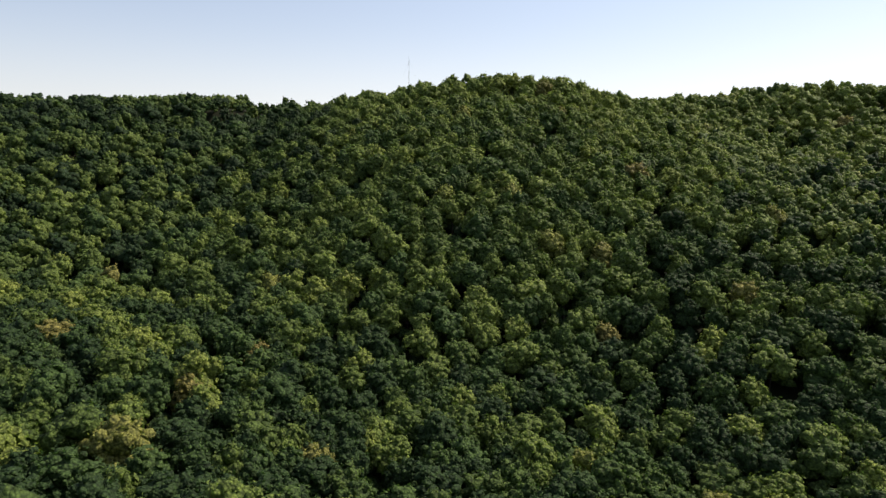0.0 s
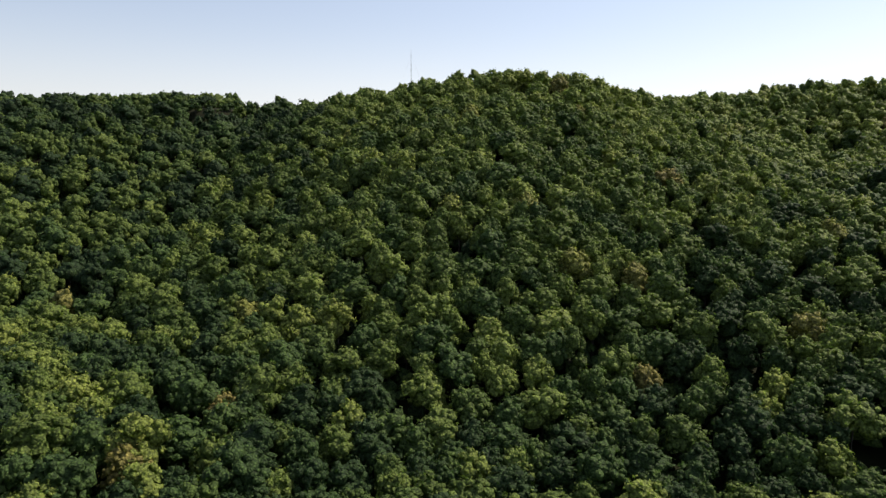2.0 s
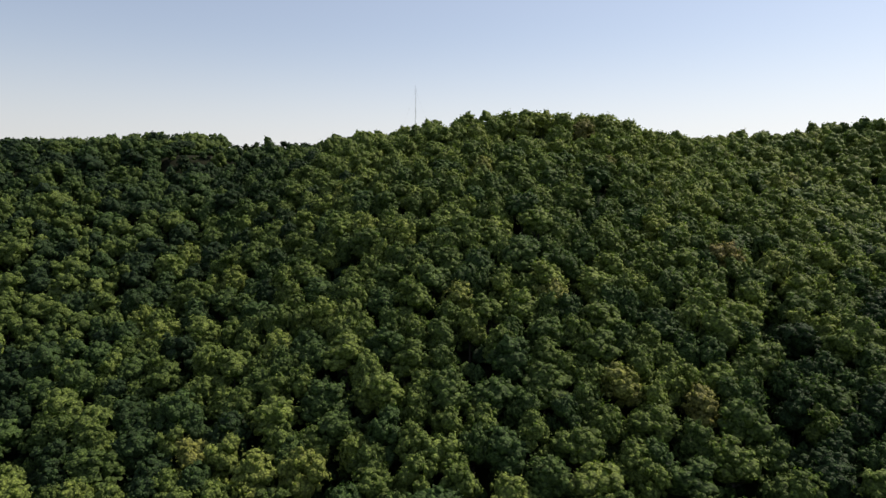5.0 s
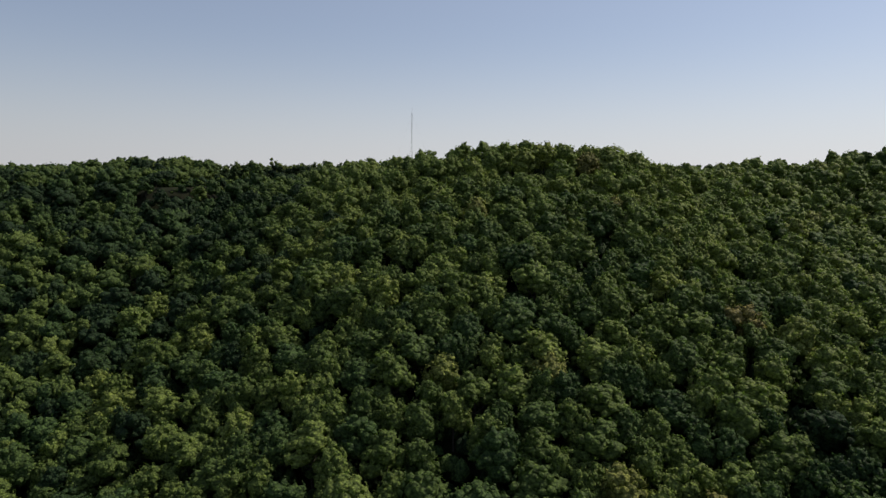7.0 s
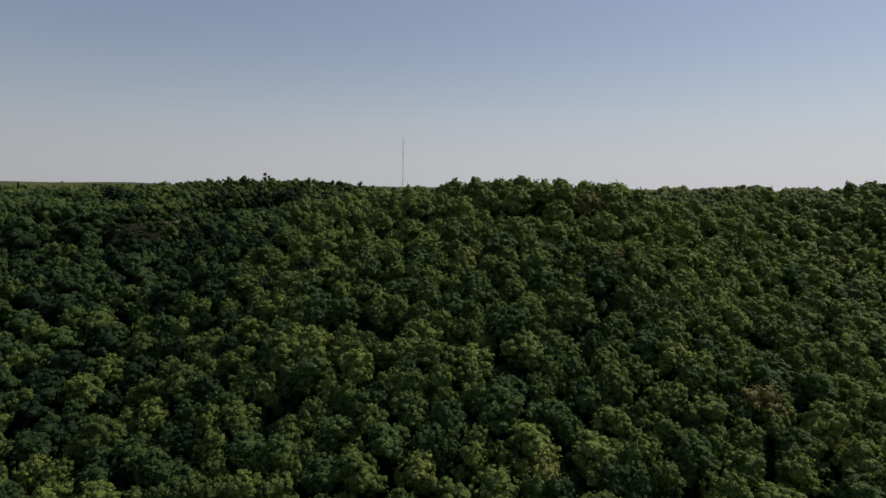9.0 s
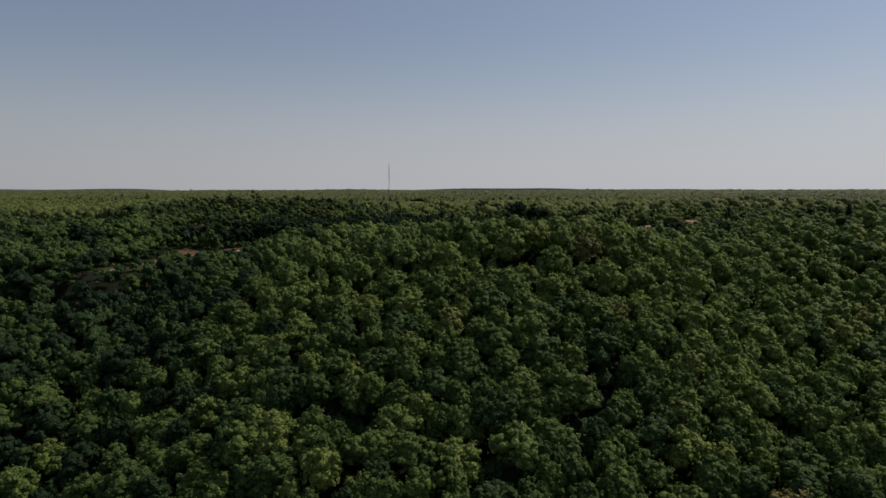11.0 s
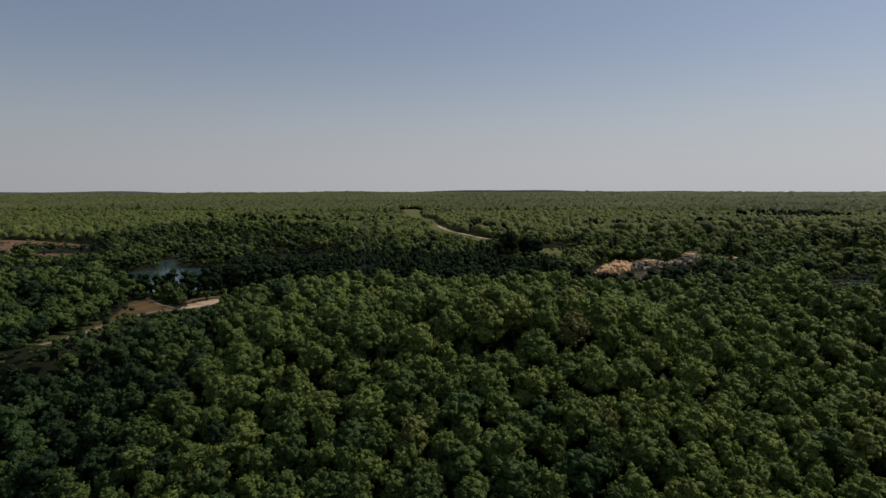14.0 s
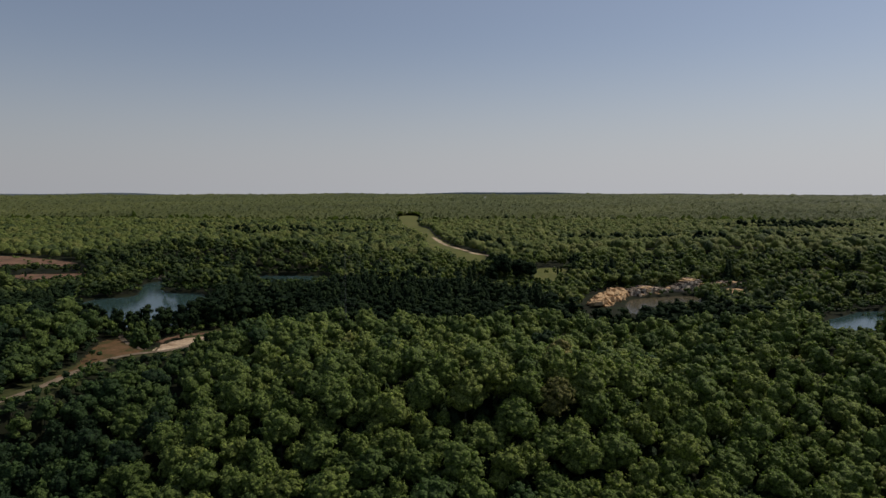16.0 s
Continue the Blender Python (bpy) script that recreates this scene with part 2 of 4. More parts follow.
def rounded(points, closed=True, steps=6):
    """A smooth line through the points."""
    p = [np.array(q, float) for q in points]
    k = len(p)
    out = []
    for i in range(k if closed else k - 1):
        a, b, c, d = (p[(i + j - 1) % k] if closed else p[min(max(i + j - 1, 0), k - 1)] for j in range(4))
        for s in range(steps):
            u = s / steps
            out.append(0.5 * (2 * b + (c - a) * u + (2 * a - 5 * b + 4 * c - d) * u * u + (3 * b - a - 3 * c + d) * u ** 3))
    if not closed:
        out.append(p[-1])
    return np.array(out)


def away(x, y, line, closed=True):
    """Metres from a line; inside a closed one, minus."""
    x, y = np.asarray(x, float), np.asarray(y, float)
    best, inside = np.full(x.shape, 1e9), np.zeros(x.shape, bool)
    for i in range(len(line) if closed else len(line) - 1):
        (ax, ay), (bx, by) = line[i], line[(i + 1) % len(line)]
        u = np.clip(((x - ax) * (bx - ax) + (y - ay) * (by - ay)) / max((bx - ax) ** 2 + (by - ay) ** 2, 1e-9), 0, 1)
        best = np.minimum(best, np.hypot(x - ax - u * (bx - ax), y - ay - u * (by - ay)))
        if closed:
            inside ^= ((ay > y) != (by > y)) & (x < (bx - ax) * (y - ay) / (by - ay + 1e-12) + ax)
    return np.where(inside, -best, best)


POND_LINES = {k: rounded(v) for k, v in PONDS.items()}
OPEN_LINES = {k: rounded(v) for k, v in OPEN.items()}
ROAD_LINE, SPUR_LINE, TRACK_LINE, CLIFF_LINE = (rounded(q, False) for q in (ROAD, SPUR, TRACK, CLIFF))


def openness(x, y):
    """Metres from the nearest open place, road or pond."""
    d = np.full(np.shape(x), 1e9)
    for line in (*POND_LINES.values(), *OPEN_LINES.values()):
        d = np.minimum(d, away(x, y, line))
    for line, half in ((ROAD_LINE, 3.0), (TRACK_LINE, 3.0), (CLIFF_LINE, 4.0)):
        d = np.minimum(d, away(x, y, line, False) - half)
    return d


def ground(x, y):
    x, y = np.asarray(x, float), np.asarray(y, float)
    z = canopy(x, y) - TALL
    flat = smooth(24, 6, openness(x, y))
    z = z + (LEVEL - z) * flat
    for line in POND_LINES.values():
        z = z - 5.0 * smooth(4, -5, away(x, y, line))
    return z


# ---- meshes ----
def part(name, data, mat, parent=None, label=""):
    """One mesh object, under a thing if one is given."""
    if isinstance(data, bmesh.types.BMesh):
        me = bpy.data.meshes.new(name)
        data.to_mesh(me)
        data.free()
    else:
        me = data
    for m in mat if isinstance(mat, (list, tuple)) else [mat]:
        me.materials.append(m)
    ob = new(name, me)
    if parent:
        ob.parent = parent
    return tagged(ob, label) if label else ob


def triangles(name, verts, tris, slots=None, tint=None, soft=False):
    """A mesh straight from arrays of corners and triangles."""
    me = bpy.data.meshes.new(name)
    verts, tris = np.ascontiguousarray(verts, np.float32), np.ascontiguousarray(tris, np.int32)
    me.vertices.add(len(verts))
    me.vertices.foreach_set("co", verts.ravel())
    me.loops.add(tris.size)
    me.loops.foreach_set("vertex_index", tris.ravel())
    me.polygons.add(len(tris))
    me.polygons.foreach_set("loop_start", np.arange(0, tris.size, 3, dtype=np.int32))
    if slots is not None:
        me.polygons.foreach_set("material_index", np.ascontiguousarray(slots, np.int32))
    me.polygons.foreach_set("use_smooth", np.full(len(tris), soft))
    if tint is not None:
        me.attributes.new("tint", "FLOAT", "POINT").data.foreach_set("value", np.ascontiguousarray(tint, np.float32))
    me.update(calc_edges=True)
    return me


def sheet(xs, ys, height):
    """Corners and triangles of a grid over the plan."""
    X, Y = np.meshgrid(xs, ys)
    v = np.stack([X.ravel(), Y.ravel(), height(X, Y).ravel()], -1)
    i = np.arange(len(xs) * len(ys)).reshape(len(ys), len(xs))
    a, b, c, d = (q.ravel() for q in (i[:-1, :-1], i[:-1, 1:], i[1:, 1:], i[1:, :-1]))
    return v, np.concatenate([np.stack([a, b, c], -1), np.stack([a, c, d], -1)])


def graded(fine_from, fine_to, step, low, high, growth=1.12):
    mid = list(np.arange(fine_from, fine_to + step, step))
    s = step
    while mid[-1] < high:
        s = min(s * growth, 250)
        mid.append(mid[-1] + s)
    s = step
    while mid[0] > low:
        s = min(s * growth, 250)
        mid.insert(0, mid[0] - s)
    return np.array(mid)


gv, gt = sheet(graded(-300, 300, 6, -4950, 4950), graded(60, 720, 6, -2500, 4950), ground)
tagged(part("ground", triangles("ground", gv, gt, soft=True), FLOOR), "brown leaf-littered forest floor over hill and plateau, darkened for tree shade", "ground", kind="structure")


def flat_patch(name, line, z, mat, label, category, dome=0.0):
    """A patch of ground cover over a closed outline."""
    bm = bmesh.new()
    vs = [bm.verts.new((x, y, z)) for x, y in line]
    f = bm.faces.new(vs)
    bmesh.ops.triangulate(bm, faces=[f])
    bmesh.ops.recalc_face_normals(bm, faces=bm.faces)
    if sum(q.normal.z for q in bm.faces) < 0:
        bmesh.ops.reverse_faces(bm, faces=bm.faces)
    return tagged(part(name, bm, mat), label, category, kind="structure")


def grown(line, by):
    """The outline pushed outwards."""
    c = line.mean(0)
    d = line - c
    return c + d * (1 + by / np.maximum(np.hypot(d[:, 0], d[:, 1]), 1))[:, None]


for k, line in POND_LINES.items():
    silty = k == "quarry_pond"
    flat_patch("water", grown(line, 5), LEVEL - 1.6, SILT if silty else WATER,
               "brown silty water of a quarry pond" if silty else "still dark blue-green pond among pine trees", "pond")
PATCH = {"meadow": (MEADOW, "dry reddish grass clearing beside a gravel road", "meadow"),
         "sand_flat": (SAND, "bare pale sand flat at a road bend", "sand"),
         "cut_bank": (REDEARTH, "strip of bare red earth behind a sand flat", "bank"),
         "long_field": (GRASS, "long mown green field between woods", "field"),
         "lawn": (GRASS, "small green lawn among trees", "lawn"),
         "red_clearing": (REDEARTH, "bare red earth clearing in the woods", "clearing"),
         "bare_patch": (TAN, "small patch of bare tan rock below a ledge", "rock"),
         "red_bank": (REDEARTH, "bare red earth bank above a pond", "clearing")}


def ragged(line, by, seed):
    """The outline with twice the points, worn uneven."""
    rng = np.random.default_rng(seed)
    both = np.stack([line, (line + np.roll(line, -1, 0)) / 2], 1).reshape(-1, 2)
    return both + rng.uniform(-by, by, both.shape)


for k, (mat, label, category) in PATCH.items():
    flat_patch(k, ragged(OPEN_LINES[k], 1.0 if k in ("meadow", "sand_flat", "cut_bank") else 1.5, len(k)), LEVEL + {"sand_flat": 0.14, "cut_bank": 0.10}.get(k, 0.07), mat, label, category)


def strip(name, line, half, z, mat, label, wear=0.12):
    rng = np.random.default_rng(5)
    t = np.gradient(line, axis=0)
    nrm = np.stack([-t[:, 1], t[:, 0]], -1) / np.hypot(t[:, 0], t[:, 1])[:, None]
    w = half * (1 + wear * rng.standard_normal((len(line), 1)).clip(-1.5, 1.5))
    v = np.concatenate([line + nrm * w, line - nrm * w])
    v = np.concatenate([v, np.full((len(v), 1), z)], 1)
    k = np.arange(len(line) - 1)
    m = len(line)
    tris = np.concatenate([np.stack([k, k + m, k + 1], -1), np.stack([k + 1, k + m, k + m + 1], -1)])
    return tagged(part(name, triangles(name, v, tris), mat), label, "road", kind="structure")


strip("verge", ROAD_LINE, 9.5, LEVEL + 0.035, VERGE, "uneven grassy verge of a gravel road", 0.3)
strip("road", ROAD_LINE, 1.45, LEVEL + 0.22, GRAVEL, "unpaved tan gravel road through the woods")
strip("track", SPUR_LINE, 0.9, LEVEL + 0.20, GRAVEL, "narrow sandy spur of track beside a meadow")
strip("track", TRACK_LINE, 2.4, LEVEL + 0.22, SAND, "pale sandy track along a green field")

# ---- trees ----
_bm = bmesh.new()
bmesh.ops.create_icosphere(_bm, subdivisions=1, radius=1.0)
ICO_V = np.array([v.co[:] for v in _bm.verts])
ICO_T = np.array([[v.index for v in f.verts] for f in _bm.faces])
_bm.free()


def unit(v):
    return v / np.maximum(np.linalg.norm(v, axis=-1, keepdims=True), 1e-9)


def cards_on(rng, centre, normal, size):
    """Small three-cornered sprays of leaves, one at each place, about square to its normal."""
    k = len(centre)
    nrm = unit(normal + 0.42 * rng.standard_normal((k, 3)))
    u = unit(np.cross(nrm, rng.standard_normal((k, 3))))
    w = np.cross(nrm, u)
    a = rng.uniform(0, 2 * np.pi, k)
    v = []
    for q in range(3):
        b = a + q * 2.094 + rng.uniform(-0.5, 0.5, k)
        v.append(centre + (size * rng.uniform(0.6, 1.25, k))[:, None] * (np.cos(b)[:, None] * u + np.sin(b)[:, None] * w))
    return np.stack(v, 1).reshape(-1, 3), np.arange(3 * k).reshape(-1, 3)


def broad_crown(seed, lobes, cards, size, radius=4.4, low=2.8, top=13.0, bough=0.43):
    """A broadleaf crown: rounded boughs heaped into an uneven dome, each set with sprays of leaves."""
    rng = np.random.default_rng(seed)
    g = np.arange(lobes) + 0.5
    elev = np.arcsin(np.clip(g / lobes * 1.05 - 0.05, 0, 1)) + rng.uniform(-0.15, 0.15, lobes)
    turn = g * 2.39996 + rng.uniform(-0.35, 0.35, lobes)
    lr = radius * bough * rng.uniform(0.8, 1.22, lobes)
    reach = radius - lr * 0.75
    mid = low + (top - low) * 0.42
    c = np.stack([reach * np.cos(elev) * np.cos(turn), reach * np.cos(elev) * np.sin(turn), mid + (top - mid - lr) * np.sin(elev)], -1)
    c[:, :2] *= rng.uniform(0.78, 1.16, (lobes, 1))
    c[:, 2] += rng.uniform(-0.7, 0.5, lobes) * (lobes > 3)
    V, T, base = [], [], 0
    for q, rr in zip(c, lr):
        v = ICO_V * rng.uniform(0.66, 1.16, (len(ICO_V), 1)) * rr * 0.87 + q
        V.append(v)
        T.append(ICO_T + base)
        base += len(v)
    if lobes > 3:
        v = ICO_V * rng.uniform(0.92, 1.06, (len(ICO_V), 1)) * np.array([radius * 0.5, radius * 0.5, (top - mid) * 0.58]) + np.array([0, 0, mid])
        V.append(v)
        T.append(ICO_T + base)
        base += len(v)
    pick = rng.choice(lobes, cards * 3, p=lr ** 2 / (lr ** 2).sum())
    d = unit(rng.standard_normal((cards * 3, 3)) + np.array([0, 0, 0.45]) + 0.5 * unit(c[pick] - np.array([0, 0, mid - 1])))
    p = c[pick] + d * (lr[pick] * rng.uniform(0.84, 1.05, cards * 3))[:, None]
    deep = (np.linalg.norm(p[:, None] - c[None], axis=2) < lr[None] * 0.80).any(1)
    keep = np.flatnonzero(~deep)[:cards]
    out = unit((p[keep] - np.array([0, 0, mid - 2.0])) * np.array([1, 1, 1.1]))
    v, t = cards_on(rng, p[keep], unit(0.85 * d[keep] + 0.25 * out), size)
    V.append(v)
    T.append(t + base)
    return np.concatenate(V), np.concatenate(T)


_ring = np.arange(4) * np.pi / 2
CAP_V = np.concatenate([np.stack([np.cos(_ring), np.sin(_ring), np.full(4, -0.15)], -1),
                        np.stack([0.76 * np.cos(_ring + 0.785), 0.76 * np.sin(_ring + 0.785), np.full(4, 0.6)], -1), [[0, 0, 1.0]]])
CAP_T = np.array([q for i in range(4) for q in ((i, (i + 1) % 4, 4 + i), ((i + 1) % 4, 4 + (i + 1) % 4, 4 + i), (4 + i, 4 + (i + 1) % 4, 8))])


def clumped_crown(seed, lobes, clumps, clump, cards, size, radius=4.6, low=0.5, top=13.0, bough=0.5):
    """A broadleaf crown seen near by: boughs heaped into a dome, each grown over with small rounded clumps of leaves."""
    rng = np.random.default_rng(seed)
    g = np.arange(lobes) + 0.5
    elev = np.arcsin(np.clip(g / lobes * 1.05 - 0.1, 0, 1)) + rng.uniform(-0.12, 0.12, lobes)
    turn = g * 2.39996 + rng.uniform(-0.4, 0.4, lobes)
    lr = radius * bough * rng.uniform(0.78, 1.15, lobes)
    mid = low + (top - low) * 0.42
    reach = radius - lr
    c = np.stack([reach * np.cos(elev) * np.cos(turn), reach * np.cos(elev) * np.sin(turn), mid + (top - mid - lr) * np.sin(elev)], -1)
    c[:, :2] *= rng.uniform(0.8, 1.12, (lobes, 1))
    c[:, 2] += rng.uniform(-0.6, 0.4, lobes)
    V, T, base = [], [], 0
    for q, rr in zip(c, lr):
        V.append(ICO_V * rng.uniform(0.8, 1.0, (len(ICO_V), 1)) * rr * 0.9 + q)
        T.append(ICO_T + base)
        base += len(ICO_V)
    many = clumps * 14
    pick = rng.choice(lobes, many, p=lr ** 2 / (lr ** 2).sum())
    d = unit(rng.standard_normal((many, 3)) + np.array([0, 0, 0.55]))
    p = c[pick] + d * (lr[pick] * rng.uniform(0.86, 1.02, many))[:, None]
    deep = (np.linalg.norm(p[:, None] - c[None], axis=2) < lr[None] * 0.82).any(1) | (d[:, 2] < -0.35)
    took = []
    for k in np.flatnonzero(~deep):
        if len(took) == clumps:
            break
        if all(np.sum((p[k] - p[j]) ** 2) > (clump * 1.12) ** 2 for j in took):
            took.append(k)
    for k in took:
        ax = unit(d[k] + np.array([0, 0, 0.4]) + rng.normal(0, 0.2, 3))
        u = unit(np.cross(ax, [0.3, 0.9, 0.2]))
        w = np.cross(ax, u)
        rc = clump * rng.uniform(0.7, 1.3)
        m = CAP_V * rng.uniform(0.58, 1.34, (9, 1))
        V.append(p[k] + rc * (m[:, :1] * u + m[:, 1:2] * w + (0.8 * m[:, 2:] - 0.42) * ax))
        T.append(CAP_T + base)
        base += 9
    at = rng.choice(took, cards)
    e = unit(rng.standard_normal((cards, 3)) + 0.9 * d[at] + np.array([0, 0, 0.4]))
    v, t = cards_on(rng, p[at] + e * (clump * rng.uniform(0.6, 1.1, cards))[:, None], e + 0.6 * rng.standard_normal((cards, 3)), size)
    V.append(v)
    T.append(t + base)
    return np.concatenate(V), np.concatenate(T)


def far_crown(seed):
    """A broadleaf crown too far off for more than its dome and a few boughs."""
    rng = np.random.default_rng(seed)
    V, T, base = [], [], 0
    for x, y, z, r in ((0, 0, 4.5, 4.7), (rng.uniform(1.4, 3.0), rng.uniform(-2, 2), rng.uniform(5, 8), 2.9), (rng.uniform(-3.0, -1.4), rng.uniform(-2, 2), rng.uniform(4, 7.5), 2.7)):
        V.append(CAP_V * rng.uniform(0.75, 1.15, (9, 1)) * np.array([r, r, r * 1.45]) + np.array([x, y, z]))
        T.append(CAP_T + base)
        base += 9
    return np.concatenate(V), np.concatenate(T)


def pine_crown(seed, tiers, sides, cards, size, radius=2.6, low=2.5, top=13.5):
    """A pine's crown: ragged whorls that narrow to a tip."""
    rng = np.random.default_rng(seed)
    V, T, base = [], [], 0
    for k in range(tiers):
        u = k / tiers
        r, z0 = radius * (1 - u) ** 0.6 + 0.15, low + (top - low) * u
        z1 = min(z0 + (top - low) / tiers * 1.7, top)
        a = np.linspace(0, 2 * np.pi, sides, endpoint=False) + rng.uniform(0, 1)
        rr = r * rng.uniform(0.65, 1.2, sides)
        v = np.concatenate([np.stack([rr * np.cos(a), rr * np.sin(a), z0 + rng.uniform(-0.4, 0.3, sides)], -1), [[0, 0, z1]]])
        i = np.arange(sides)
        V.append(v)
        T.append(np.stack([i, (i + 1) % sides, np.full(sides, sides)], -1) + base)
        base += len(v)
    u = rng.uniform(0, 0.95, cards)
    a = rng.uniform(0, 2 * np.pi, cards)
    r = radius * (1 - u) ** 0.6 * rng.uniform(0.7, 1.1, cards)
    p = np.stack([r * np.cos(a), r * np.sin(a), low + (top - low) * u + 0.5], -1)
    v, t = cards_on(rng, p, np.stack([np.cos(a), np.sin(a), np.full(cards, 0.8)], -1), size)
    V.append(v)
    T.append(t + base)
    return np.concatenate(V), np.concatenate(T)


def trunk_mesh(sides=3, top=8.0, foot=0.32, limbs=0, seed=0):
    """A tapered trunk that runs into the crown, with limbs where asked."""
    rng = np.random.default_rng(seed)
    V, T, base = [], [], 0

    def stem(a, b, ra, rb):
        nonlocal base
        a, b = np.array(a, float), np.array(b, float)
        ax = unit(b - a)
        u = unit(np.cross(ax, [0.3, 1, 0.2]))
        w = np.cross(ax, u)
        t = np.linspace(0, 2 * np.pi, sides, endpoint=False)
        ring = np.cos(t)[:, None] * u + np.sin(t)[:, None] * w
        V.append(np.concatenate([a + ring * ra, b + ring * rb]))
        i = np.arange(sides)
        j = (i + 1) % sides
        T.append(np.concatenate([np.stack([i, j, j + sides], -1), np.stack([i, j + sides, i + sides], -1)]) + base)
        base += 2 * sides
    stem((0, 0, -1.0), (0.15, -0.1, top * 0.6), foot, foot * 0.62)
    stem((0.15, -0.1, top * 0.6), (0.3, 0.1, top * 1.25), foot * 0.62, 0.06)
    for k in range(limbs):
        a = k * 6.283 / limbs + rng.uniform(-0.4, 0.4)
        z = top * rng.uniform(0.42, 0.75)
        stem((0.12, -0.08, z), (2.6 * math.cos(a), 2.6 * math.sin(a), z + rng.uniform(1.6, 3.0)), foot * 0.4, 0.04)
    return np.concatenate(V), np.concatenate(T)


def low_before(x, y):
    """The most height of growth that still leaves the red earth, the shaded pond and the rock ledge open to the hill."""
    out = np.stack([x - 27, y - 165], -1)
    out = out / np.maximum(np.hypot(out[:, 0], out[:, 1]), 1)[:, None]
    most = np.full(len(x), 99.0)
    for names, slope in ((("red_clearing", "red_bank"), 0.10), (("shaded_pond",), 0.13), (("east_pond",), 0.19), (("bare_patch",), 0.13)):
        lines = [q for k, q in (*OPEN_LINES.items(), *POND_LINES.items()) if k in names]
        for step in (5, 12, 20, 30, 42, 56, 72, 90):
            for line in lines:
                hit = away(x + out[:, 0] * step, y + out[:, 1] * step, line) < 0
                most[hit] = np.minimum(most[hit], slope * step + 0.8)
    for step in (4, 9, 15, 22, 30):
        hit = (away(x + out[:, 0] * step, y + out[:, 1] * step, CLIFF_LINE, False) < 3) & (x > 150)
        most[hit] = np.minimum(most[hit], 0.12 * step + 1.0)
    return most


def planted(name, kinds, x, y, size, tint, rng, mats, trunk=None, rise=None, label="", category="trees"):
    """Many trees as one mesh: each of the kinds in turn, at its place, size, turn and tint."""
    V, T, S, C, base = [], [], [], [], 0
    pick = rng.integers(0, len(kinds), len(x))
    z = ground(x, y)
    turn = rng.uniform(0, 2 * np.pi, len(x))
    tall = size * rng.uniform(0.88, 1.14, len(x)) if rise is None else rise
    for k, (kv, kt) in enumerate(kinds):
        sets = [(kv, kt, 0)] + ([(trunk[0], trunk[1], 1)] if trunk else [])
        m = np.flatnonzero(pick == k)
        if not len(m):
            continue
        co, si = np.cos(turn[m])[:, None], np.sin(turn[m])[:, None]
        for v, t, slot in sets:
            w = np.stack([(co * v[:, 0] - si * v[:, 1]) * size[m, None] + x[m, None],
                          (si * v[:, 0] + co * v[:, 1]) * size[m, None] + y[m, None],
                          v[:, 2] * tall[m, None] + z[m, None]], -1)
            V.append(w.reshape(-1, 3))
            T.append((t[None] + (np.arange(len(m)) * len(v))[:, None, None]).reshape(-1, 3) + base)
            S.append(np.full(len(m) * len(t), slot))
            C.append(np.repeat(tint[m], len(v)))
            base += len(m) * len(v)
    me = triangles(name, np.concatenate(V), np.concatenate(T), np.concatenate(S), np.concatenate(C), soft=True)
    return tagged(part(name, me, mats), label, category, kind="stuff")


def scattered(rng, x0, x1, y0, y1, step, wild=0.34):
    """Places on a loose triangular pattern."""
    nx, ny = int((x1 - x0) / step), int((y1 - y0) / (step * 0.866))
    X, Y = np.meshgrid(np.arange(nx), np.arange(ny))
    x = x0 + (X + 0.5 * (Y % 2)) * step
    y = y0 + Y * step * 0.866
    p = np.stack([x, y], -1).reshape(-1, 2).astype(float)
    return p + rng.uniform(-wild, wild, p.shape) * step


def crowded(rng, x0, x1, y0, y1, step, usual, spread, small, large, overlap):
    """Trees that have crowded one another: places and crown radii, the large ones settled first."""
    p = scattered(rng, x0, x1, y0, y1, step, 0.5)
    p = p[in_view(p[:, 0], p[:, 1])]
    r = np.clip(np.exp(rng.normal(math.log(usual), spread, len(p))), small, large)
    cells, keep = collections.defaultdict(list), []
    for k in np.argsort(-r * rng.uniform(0.75, 1.3, len(p))):
        x, y, q = p[k, 0], p[k, 1], r[k]
        i, j = int(x // 11), int(y // 11)
        if all((x - a) ** 2 + (y - b) ** 2 > (overlap * (q + s)) ** 2 for di in (-1, 0, 1) for dj in (-1, 0, 1) for a, b, s in cells[i + di, j + dj]):
            cells[i, j].append((x, y, q))
            keep.append(k)
    return p[keep], r[keep]


def patches(x, y, size, seed):
    """A slow drift between -1 and 1 over the plan, for stands of one kind."""
    rng = np.random.default_rng(seed)
    v = 0
    for k in range(5):
        a, b = rng.uniform(0, 6.283), rng.uniform(0, 6.283)
        v = v + np.sin((x * math.cos(a) + y * math.sin(a)) / (size * rng.uniform(0.5, 1.5)) + b)
    return v / 3.2


def in_view(x, y, spare=40):
    return (np.abs(x) < 0.74 * np.maximum(y, 0) + spare) & (y > -40)


def pine_land(x, y):
    """Where pines stand: the dark belt behind the hill and round the ponds."""
    belt = ((x + 15) / 95) ** 2 + ((y - 500) / 62) ** 2
    west = ((x + 150) / 62) ** 2 + ((y - 490) / 42) ** 2
    east = ((x - 125) / 40) ** 2 + ((y - 455) / 22) ** 2
    bank = ((x + 105) / 50) ** 2 + ((y - 452) / 15) ** 2
    return np.minimum(np.minimum(np.minimum(belt, west), east), bank) + 0.25 * patches(x, y, 12, 3) < 1


